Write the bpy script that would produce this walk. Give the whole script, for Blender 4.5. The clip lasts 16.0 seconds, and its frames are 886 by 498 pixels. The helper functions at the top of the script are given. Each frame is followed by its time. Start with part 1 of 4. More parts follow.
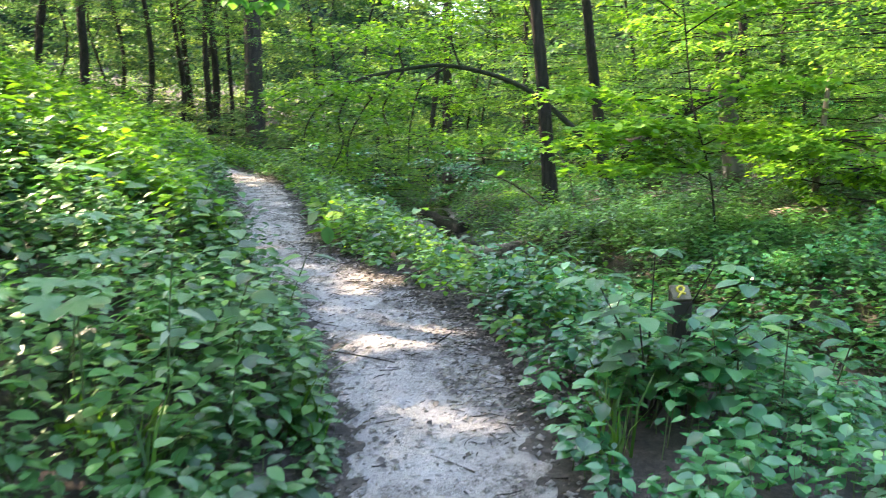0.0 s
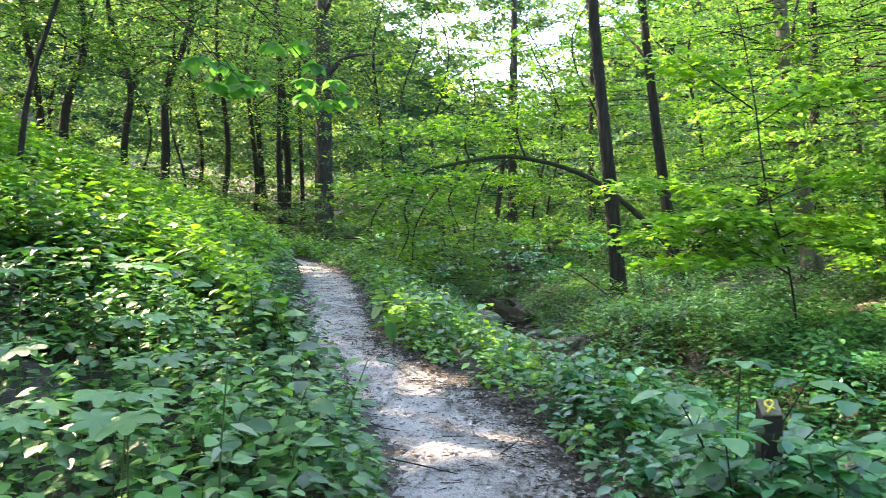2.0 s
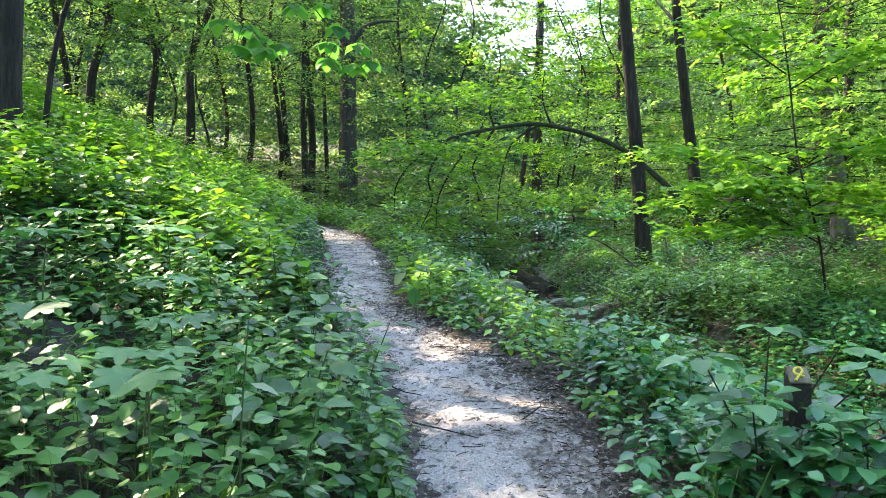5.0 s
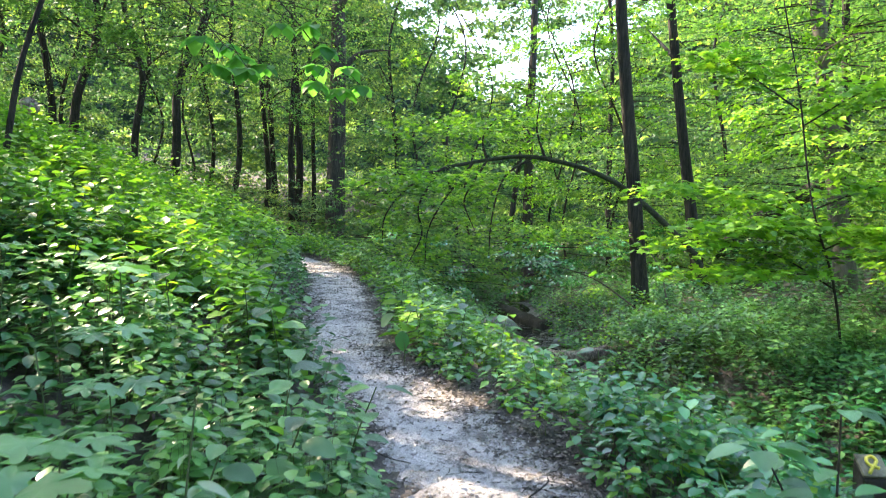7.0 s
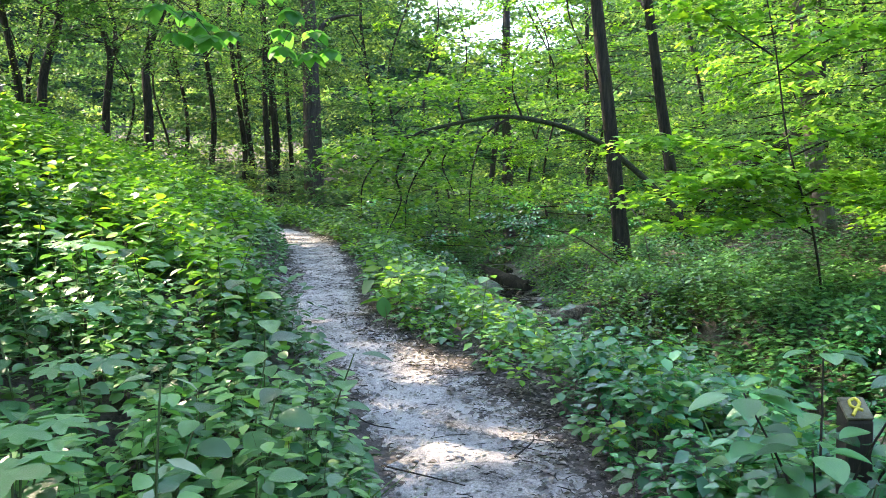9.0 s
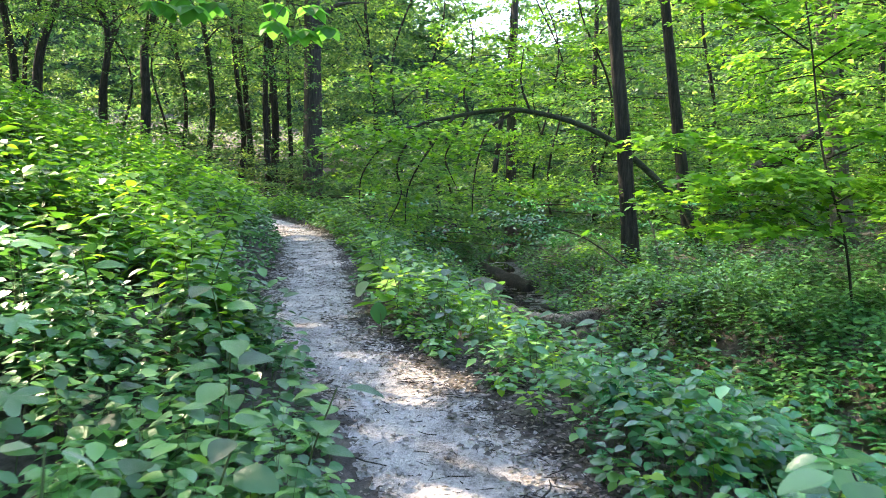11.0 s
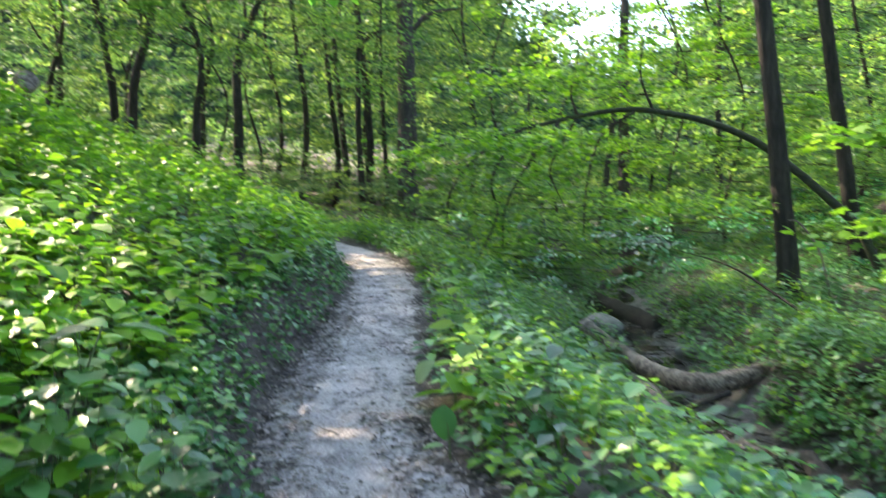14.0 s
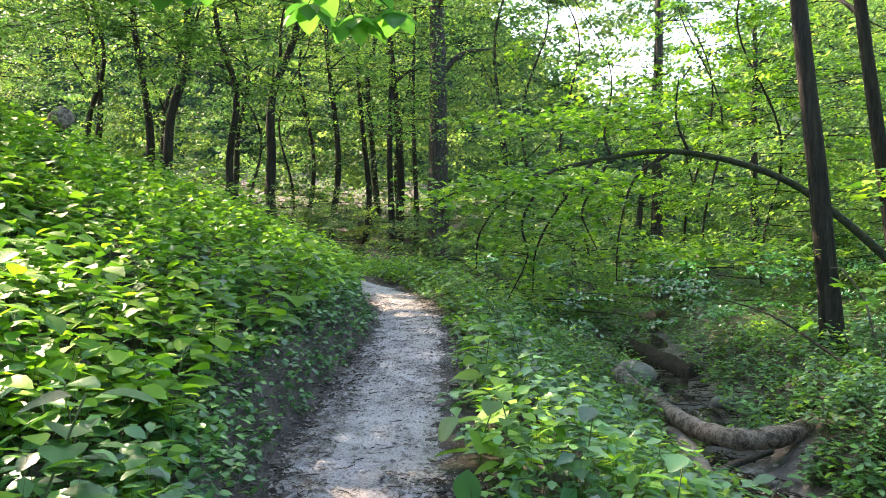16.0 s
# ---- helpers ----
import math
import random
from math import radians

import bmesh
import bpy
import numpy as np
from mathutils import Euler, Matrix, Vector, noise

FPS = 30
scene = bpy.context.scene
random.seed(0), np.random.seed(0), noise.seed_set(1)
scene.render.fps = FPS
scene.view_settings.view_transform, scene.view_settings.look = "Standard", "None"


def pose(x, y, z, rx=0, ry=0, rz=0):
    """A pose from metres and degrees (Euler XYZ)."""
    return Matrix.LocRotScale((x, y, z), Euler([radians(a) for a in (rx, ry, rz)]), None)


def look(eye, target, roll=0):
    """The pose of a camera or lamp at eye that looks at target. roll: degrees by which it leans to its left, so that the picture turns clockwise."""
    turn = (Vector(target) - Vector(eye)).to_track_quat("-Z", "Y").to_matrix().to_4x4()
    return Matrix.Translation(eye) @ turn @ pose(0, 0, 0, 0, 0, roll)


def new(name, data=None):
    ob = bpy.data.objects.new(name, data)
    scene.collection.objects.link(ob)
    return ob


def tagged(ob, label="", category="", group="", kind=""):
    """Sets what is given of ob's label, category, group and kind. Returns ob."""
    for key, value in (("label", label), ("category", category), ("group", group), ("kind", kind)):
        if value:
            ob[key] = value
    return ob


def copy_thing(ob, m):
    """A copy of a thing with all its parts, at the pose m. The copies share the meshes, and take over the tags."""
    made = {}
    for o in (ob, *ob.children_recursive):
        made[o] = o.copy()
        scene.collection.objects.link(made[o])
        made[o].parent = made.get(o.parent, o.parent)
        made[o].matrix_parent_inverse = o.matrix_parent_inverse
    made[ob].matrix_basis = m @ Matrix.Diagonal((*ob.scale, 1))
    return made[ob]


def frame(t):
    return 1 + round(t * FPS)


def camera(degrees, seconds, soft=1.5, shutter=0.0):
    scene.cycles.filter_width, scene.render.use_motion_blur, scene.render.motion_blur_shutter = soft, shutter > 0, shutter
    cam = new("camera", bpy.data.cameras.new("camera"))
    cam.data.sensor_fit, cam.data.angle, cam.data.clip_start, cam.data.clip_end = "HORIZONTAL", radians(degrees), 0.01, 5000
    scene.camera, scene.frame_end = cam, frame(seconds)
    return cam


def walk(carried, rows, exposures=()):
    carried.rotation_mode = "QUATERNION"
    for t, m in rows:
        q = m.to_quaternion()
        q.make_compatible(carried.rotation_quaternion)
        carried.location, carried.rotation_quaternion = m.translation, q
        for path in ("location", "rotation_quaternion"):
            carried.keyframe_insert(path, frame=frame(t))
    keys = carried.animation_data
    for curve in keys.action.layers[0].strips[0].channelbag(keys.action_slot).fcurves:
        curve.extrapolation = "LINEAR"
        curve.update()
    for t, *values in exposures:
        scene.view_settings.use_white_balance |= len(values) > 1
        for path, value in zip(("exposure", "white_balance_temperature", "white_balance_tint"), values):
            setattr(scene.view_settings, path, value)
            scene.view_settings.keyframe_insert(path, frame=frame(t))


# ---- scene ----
cam = camera(59.0, 16.0, soft=0.8, shutter=0.5)
METRES, EYE, TILT, LEAN, TURN = 5.0, 1.6, -8.0, 0.0, 0.0
ROWS = [
    (0.0, 0.0, 0.0, 0.0, 0.0, 0.0, -0.0),
    (0.5, -0.0076, 0.0342, 0.0118, -2.75, 0.65, 0.88),
    (1.0, 0.0072, 0.0324, 0.0162, -1.66, 0.88, 2.04),
    (1.5, 0.0078, 0.0304, 0.0167, 1.22, 3.21, 1.3),
    (2.0, -0.0011, 0.0331, 0.0207, 4.73, 6.28, -0.53),
    (2.5, 0.0012, 0.0287, 0.0201, 5.94, 6.55, -0.69),
    (3.0, 0.0039, 0.0328, 0.0176, 5.95, 5.46, -0.86),
    (3.5, 0.0078, 0.0331, 0.0166, 6.12, 4.61, -1.0),
    (4.0, 0.0111, 0.0366, 0.016, 6.44, 4.06, -1.1),
    (6.5, -0.027, 0.1162, 0.0225, 6.24, 4.02, -1.2),
    (7.0, -0.0277, 0.1712, 0.0433, 5.34, 6.27, -2.08),
    (7.5, -0.029, 0.1832, 0.0467, 4.56, 7.0, -0.97),
    (8.0, -0.0287, 0.1794, 0.0443, 4.06, 5.68, 0.71),
    (8.5, -0.0227, 0.1866, 0.0398, 3.54, 4.02, 0.96),
    (9.0, -0.0203, 0.1896, 0.041, 4.35, 3.75, 0.66),
    (11.5, -0.0441, 0.4057, 0.0739, 4.35, 3.24, -1.44),
    (12.0, -0.0503, 0.4937, 0.0838, 5.85, 4.08, -0.99),
    (12.5, -0.0563, 0.5728, 0.1036, 6.81, 4.6, 0.47),
    (13.0, -0.0545, 0.6693, 0.1192, 7.89, 4.18, -0.11),
    (13.5, -0.068, 0.7756, 0.1291, 6.84, 2.8, -1.5),
    (14.0, -0.0765, 0.8546, 0.1486, 11.9, 4.35, -0.58),
    (14.5, -0.0825, 0.895, 0.166, 14.38, 8.69, -1.8),
    (15.0, -0.0829, 0.902, 0.1666, 13.8, 8.84, -1.63),
    (15.5, -0.084, 0.903, 0.1671, 13.57, 8.06, -1.38),
    (16.0, -0.084, 0.904, 0.1672, 13.97, 7.02, -1.74),
]
walk(cam, [(t, pose(0, 0, EYE, TILT, LEAN, TURN) @ pose(METRES * x, METRES * y, METRES * z, 90 + pitch, roll, yaw)) for t, x, y, z, yaw, pitch, roll in ROWS],
     exposures=[(0.0, 3.1, 6800, 13), (4.0, 2.99, 6500, 12), (13.5, 2.98, 6400, 12), (15.0, 2.94, 6900, 16), (16.0, 2.94, 6900, 16)])

# ---- world, sun and exposure ----
SUN_AZ, SUN_EL = radians(62), radians(43)      # azimuth to the left of the walk, height
TO_SUN = Vector((-math.sin(SUN_AZ) * math.cos(SUN_EL), math.cos(SUN_AZ) * math.cos(SUN_EL), math.sin(SUN_EL)))
world = bpy.data.worlds.new("sky")
scene.world = world
world.use_nodes = True
wn = world.node_tree
sky = wn.nodes.new("ShaderNodeTexSky")
sky.sky_type, sky.sun_disc, sky.sun_elevation, sky.sun_rotation = "NISHITA", False, SUN_EL, -SUN_AZ
sky.dust_density, sky.air_density = 2.5, 1.0
wn.links.new(sky.outputs[0], wn.nodes["Background"].inputs[0])
wn.nodes["Background"].inputs[1].default_value = 0.15
sun = new("sun", bpy.data.lights.new("sun", "SUN"))
sun.data.energy, sun.data.angle, sun.data.color = 3.3, radians(0.5), (1.0, 0.82, 0.6)
sun.matrix_world = look((-20, 10, 30), Vector((-20, 10, 30)) - TO_SUN)


# ---- materials ----
def material(name):
    m = bpy.data.materials.new(name)
    m.use_nodes = True
    return m, m.node_tree, m.node_tree.nodes["Principled BSDF"]


def node(tree, kind, **inputs):
    n = tree.nodes.new(kind)
    for key, value in inputs.items():
        n.inputs[key.replace("_", " ")].default_value = value
    return n


def ramp(tree, source, stops):
    r = tree.nodes.new("ShaderNodeValToRGB")
    while len(r.color_ramp.elements) < len(stops):
        r.color_ramp.elements.new(0.5)
    for e, (p, c) in zip(r.color_ramp.elements, stops):
        e.position, e.color = p, (*c, 1)
    tree.links.new(source, r.inputs[0])
    return r


def coords(tree, scale=(1, 1, 1)):
    c = tree.nodes.new("ShaderNodeTexCoord")
    m = tree.nodes.new("ShaderNodeMapping")
    m.inputs["Scale"].default_value = scale
    tree.links.new(c.outputs["Object"], m.inputs[0])
    return m.outputs[0]


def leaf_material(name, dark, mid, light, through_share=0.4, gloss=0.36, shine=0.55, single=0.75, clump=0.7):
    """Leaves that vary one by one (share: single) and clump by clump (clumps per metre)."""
    m, t, p = material(name)
    geo = t.nodes.new("ShaderNodeNewGeometry")
    info = t.nodes.new("ShaderNodeObjectInfo")
    both = t.nodes.new("ShaderNodeMath")
    both.operation = "ADD"
    part_of = t.nodes.new("ShaderNodeMath")
    part_of.operation = "FRACT"
    t.links.new(geo.outputs["Random Per Island"], both.inputs[0])
    t.links.new(info.outputs["Random"], both.inputs[1])
    t.links.new(both.outputs[0], part_of.inputs[0])
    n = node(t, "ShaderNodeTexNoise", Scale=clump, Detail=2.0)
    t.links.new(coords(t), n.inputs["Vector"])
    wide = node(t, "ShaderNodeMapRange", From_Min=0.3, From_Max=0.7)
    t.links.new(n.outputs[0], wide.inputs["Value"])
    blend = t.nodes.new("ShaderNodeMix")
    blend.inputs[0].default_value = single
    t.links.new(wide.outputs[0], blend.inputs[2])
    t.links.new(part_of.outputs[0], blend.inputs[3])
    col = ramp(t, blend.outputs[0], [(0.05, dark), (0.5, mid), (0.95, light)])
    fine = node(t, "ShaderNodeTexNoise", Scale=60.0, Detail=2.0)
    t.links.new(coords(t), fine.inputs["Vector"])
    hsv = t.nodes.new("ShaderNodeHueSaturation")
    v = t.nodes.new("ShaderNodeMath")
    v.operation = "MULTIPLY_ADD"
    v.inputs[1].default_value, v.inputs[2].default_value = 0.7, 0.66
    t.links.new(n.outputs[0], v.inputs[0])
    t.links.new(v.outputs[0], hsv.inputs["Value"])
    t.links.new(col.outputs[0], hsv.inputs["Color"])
    t.links.new(hsv.outputs[0], p.inputs["Base Color"])
    p.inputs["Roughness"].default_value = gloss
    p.inputs["Specular IOR Level"].default_value = shine
    bump = node(t, "ShaderNodeBump", Strength=0.25, Distance=0.01)
    t.links.new(fine.outputs[0], bump.inputs["Height"])
    t.links.new(bump.outputs[0], p.inputs["Normal"])
    tr = t.nodes.new("ShaderNodeBsdfTranslucent")
    warm = t.nodes.new("ShaderNodeMixRGB")
    warm.blend_type = "MULTIPLY"
    warm.inputs[0].default_value, warm.inputs[2].default_value = 1.0, (1.95, 2.0, 0.9, 1)
    t.links.new(hsv.outputs[0], warm.inputs[1])
    t.links.new(warm.outputs[0], tr.inputs[0])
    mix = t.nodes.new("ShaderNodeMixShader")
    mix.inputs[0].default_value = through_share
    t.links.new(p.outputs[0], mix.inputs[1])
    t.links.new(tr.outputs[0], mix.inputs[2])
    t.links.new(mix.outputs[0], t.nodes["Material Output"].inputs[0])
    return m


def rough_material(name, stops, scale=(1, 1, 1), size=4.0, bump_size=30.0, bump_depth=0.02, rough=0.9, strength=0.6, detail=8.0):
    m, t, p = material(name)
    c = coords(t, scale)
    n = node(t, "ShaderNodeTexNoise", Scale=size, Detail=detail, Roughness=0.65)
    b = node(t, "ShaderNodeTexNoise", Scale=bump_size, Detail=6.0, Roughness=0.7)
    for x in (n, b):
        t.links.new(c, x.inputs["Vector"])
    mixed = t.nodes.new("ShaderNodeMath")
    mixed.operation = "MULTIPLY_ADD"
    mixed.inputs[1].default_value, mixed.inputs[2].default_value = 0.45, 0.0
    add = t.nodes.new("ShaderNodeMath")
    add.operation = "MULTIPLY_ADD"
    add.inputs[1].default_value = 0.6
    t.links.new(b.outputs[0], mixed.inputs[0])
    t.links.new(n.outputs[0], add.inputs[0])
    t.links.new(mixed.outputs[0], add.inputs[2])
    r = ramp(t, add.outputs[0], stops)
    t.links.new(r.outputs[0], p.inputs["Base Color"])
    p.inputs["Roughness"].default_value = rough
    bp = node(t, "ShaderNodeBump", Strength=strength, Distance=bump_depth)
    t.links.new(b.outputs[0], bp.inputs["Height"])
    t.links.new(bp.outputs[0], p.inputs["Normal"])
    return m


# Sky-lit teal is put into the herb and shade greens.
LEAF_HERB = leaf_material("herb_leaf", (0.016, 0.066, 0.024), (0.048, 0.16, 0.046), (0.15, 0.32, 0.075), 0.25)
# Sunlit yellow is put into this green.
LEAF_SUNLIT = leaf_material("sunlit_leaf", (0.035, 0.115, 0.014), (0.11, 0.26, 0.026), (0.25, 0.41, 0.036), 0.4, 0.45, 0.3)
LEAF_SHADE = leaf_material("shade_leaf", (0.013, 0.07, 0.028), (0.042, 0.185, 0.066), (0.12, 0.33, 0.115), 0.25, 0.25, 0.8)
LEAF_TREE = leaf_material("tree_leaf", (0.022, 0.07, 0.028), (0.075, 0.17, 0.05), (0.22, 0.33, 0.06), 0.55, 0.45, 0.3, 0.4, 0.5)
# Haze of distance is put in as blue, sunlit sparkle as the light stop.
LEAF_FAR = leaf_material("far_haze_leaf", (0.018, 0.05, 0.034), (0.052, 0.115, 0.058), (0.19, 0.26, 0.07), 0.55, 0.5, 0.3, 0.3, 0.3)
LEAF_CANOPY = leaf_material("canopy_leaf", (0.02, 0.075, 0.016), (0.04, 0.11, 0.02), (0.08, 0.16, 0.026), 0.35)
# Bright sheen on the broad leaf tops is put into this lighter green.
LEAF_WIDE = leaf_material("wide_sheen_leaf", (0.045, 0.15, 0.05), (0.09, 0.24, 0.08), (0.17, 0.35, 0.14), 0.25, 0.33, 0.7)
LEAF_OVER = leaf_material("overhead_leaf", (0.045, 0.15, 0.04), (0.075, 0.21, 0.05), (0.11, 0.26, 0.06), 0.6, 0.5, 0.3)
# Whitish sky reflection on the nettle leaves is put into this colour.
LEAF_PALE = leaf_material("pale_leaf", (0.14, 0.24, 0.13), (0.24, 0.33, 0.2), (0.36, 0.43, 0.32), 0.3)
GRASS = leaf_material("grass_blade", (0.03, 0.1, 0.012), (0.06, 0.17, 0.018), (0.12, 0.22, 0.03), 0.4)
STEM = rough_material("green_stem", [(0.3, (0.05, 0.09, 0.025)), (0.7, (0.1, 0.13, 0.05))], size=20)
BARK_DARK = rough_material("dark_bark", [(0.37, (0.004, 0.0032, 0.0024)), (0.5, (0.019, 0.015, 0.011)), (0.66, (0.06, 0.048, 0.035))], (1, 1, 0.12), 14, 40, 0.03, strength=1.0)
BARK_GREY = rough_material("grey_bark", [(0.32, (0.012, 0.01, 0.009)), (0.5, (0.045, 0.038, 0.033)), (0.7, (0.12, 0.105, 0.09))], (1, 1, 0.1), 16, 40, 0.04, strength=1.0)
BARK_PALE = rough_material("pale_bark", [(0.3, (0.04, 0.035, 0.03)), (0.5, (0.12, 0.105, 0.085)), (0.7, (0.22, 0.195, 0.165))], (1, 1, 0.25), 8, 30, 0.02)
MOSS_BARK = rough_material("mossy_bark", [(0.32, (0.008, 0.009, 0.006)), (0.5, (0.025, 0.03, 0.015)), (0.7, (0.07, 0.08, 0.035))], (1, 1, 1), 10, 40, 0.02)
DEAD_WOOD = rough_material("weathered_wood", [(0.4, (0.03, 0.023, 0.018)), (0.5, (0.17, 0.13, 0.1)), (0.6, (0.4, 0.33, 0.26))], (1, 1, 1), 11, 45, 0.04, strength=1.0)
SOIL = rough_material("forest_soil", [(0.38, (0.012, 0.01, 0.008)), (0.5, (0.045, 0.037, 0.03)), (0.66, (0.13, 0.108, 0.088))], (1, 1, 1), 3, 40, 0.03)
DIRT = rough_material("packed_dirt", [(0.4, (0.09, 0.08, 0.072)), (0.46, (0.3, 0.27, 0.25)), (0.54, (0.5, 0.458, 0.428)), (0.66, (0.62, 0.572, 0.54))], (1, 1, 1), 3.0, 55, 0.035, strength=1.0, detail=14)
MUD = rough_material("wet_mud", [(0.38, (0.02, 0.018, 0.017)), (0.52, (0.07, 0.064, 0.06)), (0.64, (0.17, 0.155, 0.145))], (1, 1, 1), 4, 25, 0.04, rough=0.4, strength=1.0)
ROCK = rough_material("creek_stone", [(0.3, (0.08, 0.075, 0.07)), (0.5, (0.2, 0.19, 0.17)), (0.72, (0.38, 0.36, 0.32))], (1, 1, 1), 6, 40, 0.02)
LITTER = leaf_material("dry_leaf", (0.03, 0.025, 0.022), (0.1, 0.082, 0.072), (0.27, 0.225, 0.195), 0.1, 0.7)
POST_WOOD = rough_material("dark_post_wood", [(0.3, (0.015, 0.012, 0.01)), (0.55, (0.04, 0.032, 0.027)), (0.75, (0.08, 0.065, 0.05))], (1, 1, 0.15), 12, 40, 0.01)
POST_TOP = rough_material("weathered_post_top", [(0.35, (0.06, 0.055, 0.03)), (0.5, (0.14, 0.125, 0.08)), (0.68, (0.24, 0.22, 0.15))], (1, 1, 1), 12, 60, 0.01)
YELLOW = rough_material("yellow_paint", [(0.3, (0.6, 0.5, 0.04)), (0.7, (0.8, 0.68, 0.08))], size=20, rough=0.6)
water_m, _t, _p = material("creek_water")
_p.inputs["Base Color"].default_value = (0.03, 0.028, 0.022, 1)
_p.inputs["Roughness"].default_value = 0.06
_n = node(_t, "ShaderNodeTexNoise", Scale=9.0, Detail=3.0)
_b = node(_t, "ShaderNodeBump", Strength=0.25, Distance=0.02)
_t.links.new(_n.outputs[0], _b.inputs["Height"])
_t.links.new(_b.outputs[0], _p.inputs["Normal"])


# ---- mesh helpers ----
rng = np.random.default_rng(7)


def mesh_np(name, verts, faces):
    """A mesh from arrays: verts (n, 3), faces (m, k)."""
    verts, faces = np.asarray(verts, np.float32), np.asarray(faces, np.int32)
    me = bpy.data.meshes.new(name)
    m, k = faces.shape
    me.vertices.add(len(verts))
    me.vertices.foreach_set("co", verts.ravel())
    me.loops.add(m * k)
    me.loops.foreach_set("vertex_index", faces.ravel())
    me.polygons.add(m)
    me.polygons.foreach_set("loop_start", np.arange(0, m * k, k, dtype=np.int32))
    me.polygons.foreach_set("loop_total", np.full(m, k, np.int32))
    me.update(calc_edges=True)
    return me


def smooth(me):
    me.polygons.foreach_set("use_smooth", np.ones(len(me.polygons), bool))
    return me


def part(name, me, mat, parent=None, label=""):
    me.materials.clear()
    me.materials.append(mat)
    ob = new(name, me)
    ob.parent = parent
    return tagged(ob, label=label)


def thing(name, label, category, group="", at=(0, 0, 0)):
    e = new(name)
    e.empty_display_size = 0.1
    e.matrix_basis = Matrix.Translation(at)
    return tagged(e, label, category, group)


# leaf outlines: along y from stalk to tip, z is the fold
def template(points, tris):
    return np.array(points, float), np.array(tris, int)


QUAD = template([(0, 0, 0), (0.3, 0.42, 0.05), (0, 1, -0.1), (-0.3, 0.42, 0.05)], [(0, 1, 2), (0, 2, 3)])


def oval(n, width, droop=0.14, fold=0.2, blunt=0.8):
    """A pointed oval leaf with a folded midrib, n steps long."""
    t = np.linspace(0, 1, n + 1)
    w = width * np.sin(np.pi * t ** blunt) ** 0.85
    pts = [(0, a, -droop * a * a) for a in t]
    pts += [(b, a + 0.03, fold * b - droop * a * a) for a, b in zip(t[1:-1], w[1:-1])]
    pts += [(-b, a + 0.03, fold * b - droop * a * a) for a, b in zip(t[1:-1], w[1:-1])]
    tris = []
    for side in (n + 1, 2 * n):
        for k in range(n):
            if k < n - 1:
                tris.append((k, side + k, k + 1) if side == n + 1 else (k, k + 1, side + k))
            if k > 0:
                tris.append((k, side + k - 1, side + k if k < n - 1 else k + 1) if side == n + 1 else (k, side + k if k < n - 1 else k + 1, side + k - 1))
    return template(pts, tris)


OVATE = oval(4, 0.34)
SMALL = oval(3, 0.34)
BROAD = oval(8, 0.36, 0.2)
LANCE = template([(0, 0, 0), (0.13, 0.35, 0.04), (0.09, 0.7, 0), (0, 1, -0.16), (-0.09, 0.7, 0), (-0.13, 0.35, 0.04), (0, 0.35, 0), (0, 0.7, -0.03)],
                 [(0, 1, 6), (1, 2, 7), (1, 7, 6), (2, 3, 7), (0, 6, 5), (5, 7, 4), (5, 6, 7), (4, 7, 3)])


def palmate(lobes, n, deep, droop=0.12):
    """A lobed leaf: a fan whose rim runs out to pointed lobes."""
    a = np.linspace(-2.5, 2.5, n)
    r = 0.55 * (1 - 0.22 * np.abs(a) / 2.5) * (1 - deep * (0.5 - 0.5 * np.cos(a / 2.5 * np.pi * lobes + np.pi * (lobes - 1))) ** 1.3)
    pts = [(0, 0.42, 0.0), (0, 0, 0)] + [(q * math.sin(b), 0.42 + q * math.cos(b), 0.03 * math.cos(lobes * b) - droop * q * q * 2) for b, q in zip(a, r)]
    return template(pts, [(0, 1, 2), (0, n + 1, 1)] + [(0, k, k + 1) for k in range(2, n + 1)])


MAPLE = palmate(5, 11, 0.45)
LOBED = palmate(5, 31, 0.5, 0.2)
BLADE = template([(-0.02, 0, 0), (0.02, 0, 0), (-0.016, 0.55, 0.0), (0.016, 0.55, 0.0), (0, 1, -0.25)], [(0, 1, 3), (0, 3, 2), (2, 3, 4)])


def unit(a):
    return a / np.maximum(np.linalg.norm(a, axis=-1, keepdims=True), 1e-9)


def leaves(name, shape, at, along, up, size):
    """One mesh of many leaves: stalk places, directions, face normals and lengths, as arrays."""
    pts, tris = shape
    n, k = len(at), len(pts)
    d = unit(along)
    side = unit(np.cross(d, up))
    nor = np.cross(side, d)
    size = np.broadcast_to(np.asarray(size, float), (n,))[:, None, None]
    v = at[:, None] + size * (pts[None, :, :1] * side[:, None] + pts[None, :, 1:2] * d[:, None] + pts[None, :, 2:] * nor[:, None])
    f = tris[None] + (np.arange(n) * k)[:, None, None]
    return smooth(mesh_np(name, v.reshape(-1, 3), f.reshape(-1, 3)))


def loose(n, droop=0.25, spread=0.45):
    """Random leaf directions and normals, mostly level."""
    a = rng.uniform(0, 2 * np.pi, n)
    along = np.stack([np.cos(a), np.sin(a), rng.normal(-droop, 0.3, n)], 1)
    up = np.stack([rng.normal(0, spread, n), rng.normal(0, spread, n), np.ones(n)], 1)
    return along, up


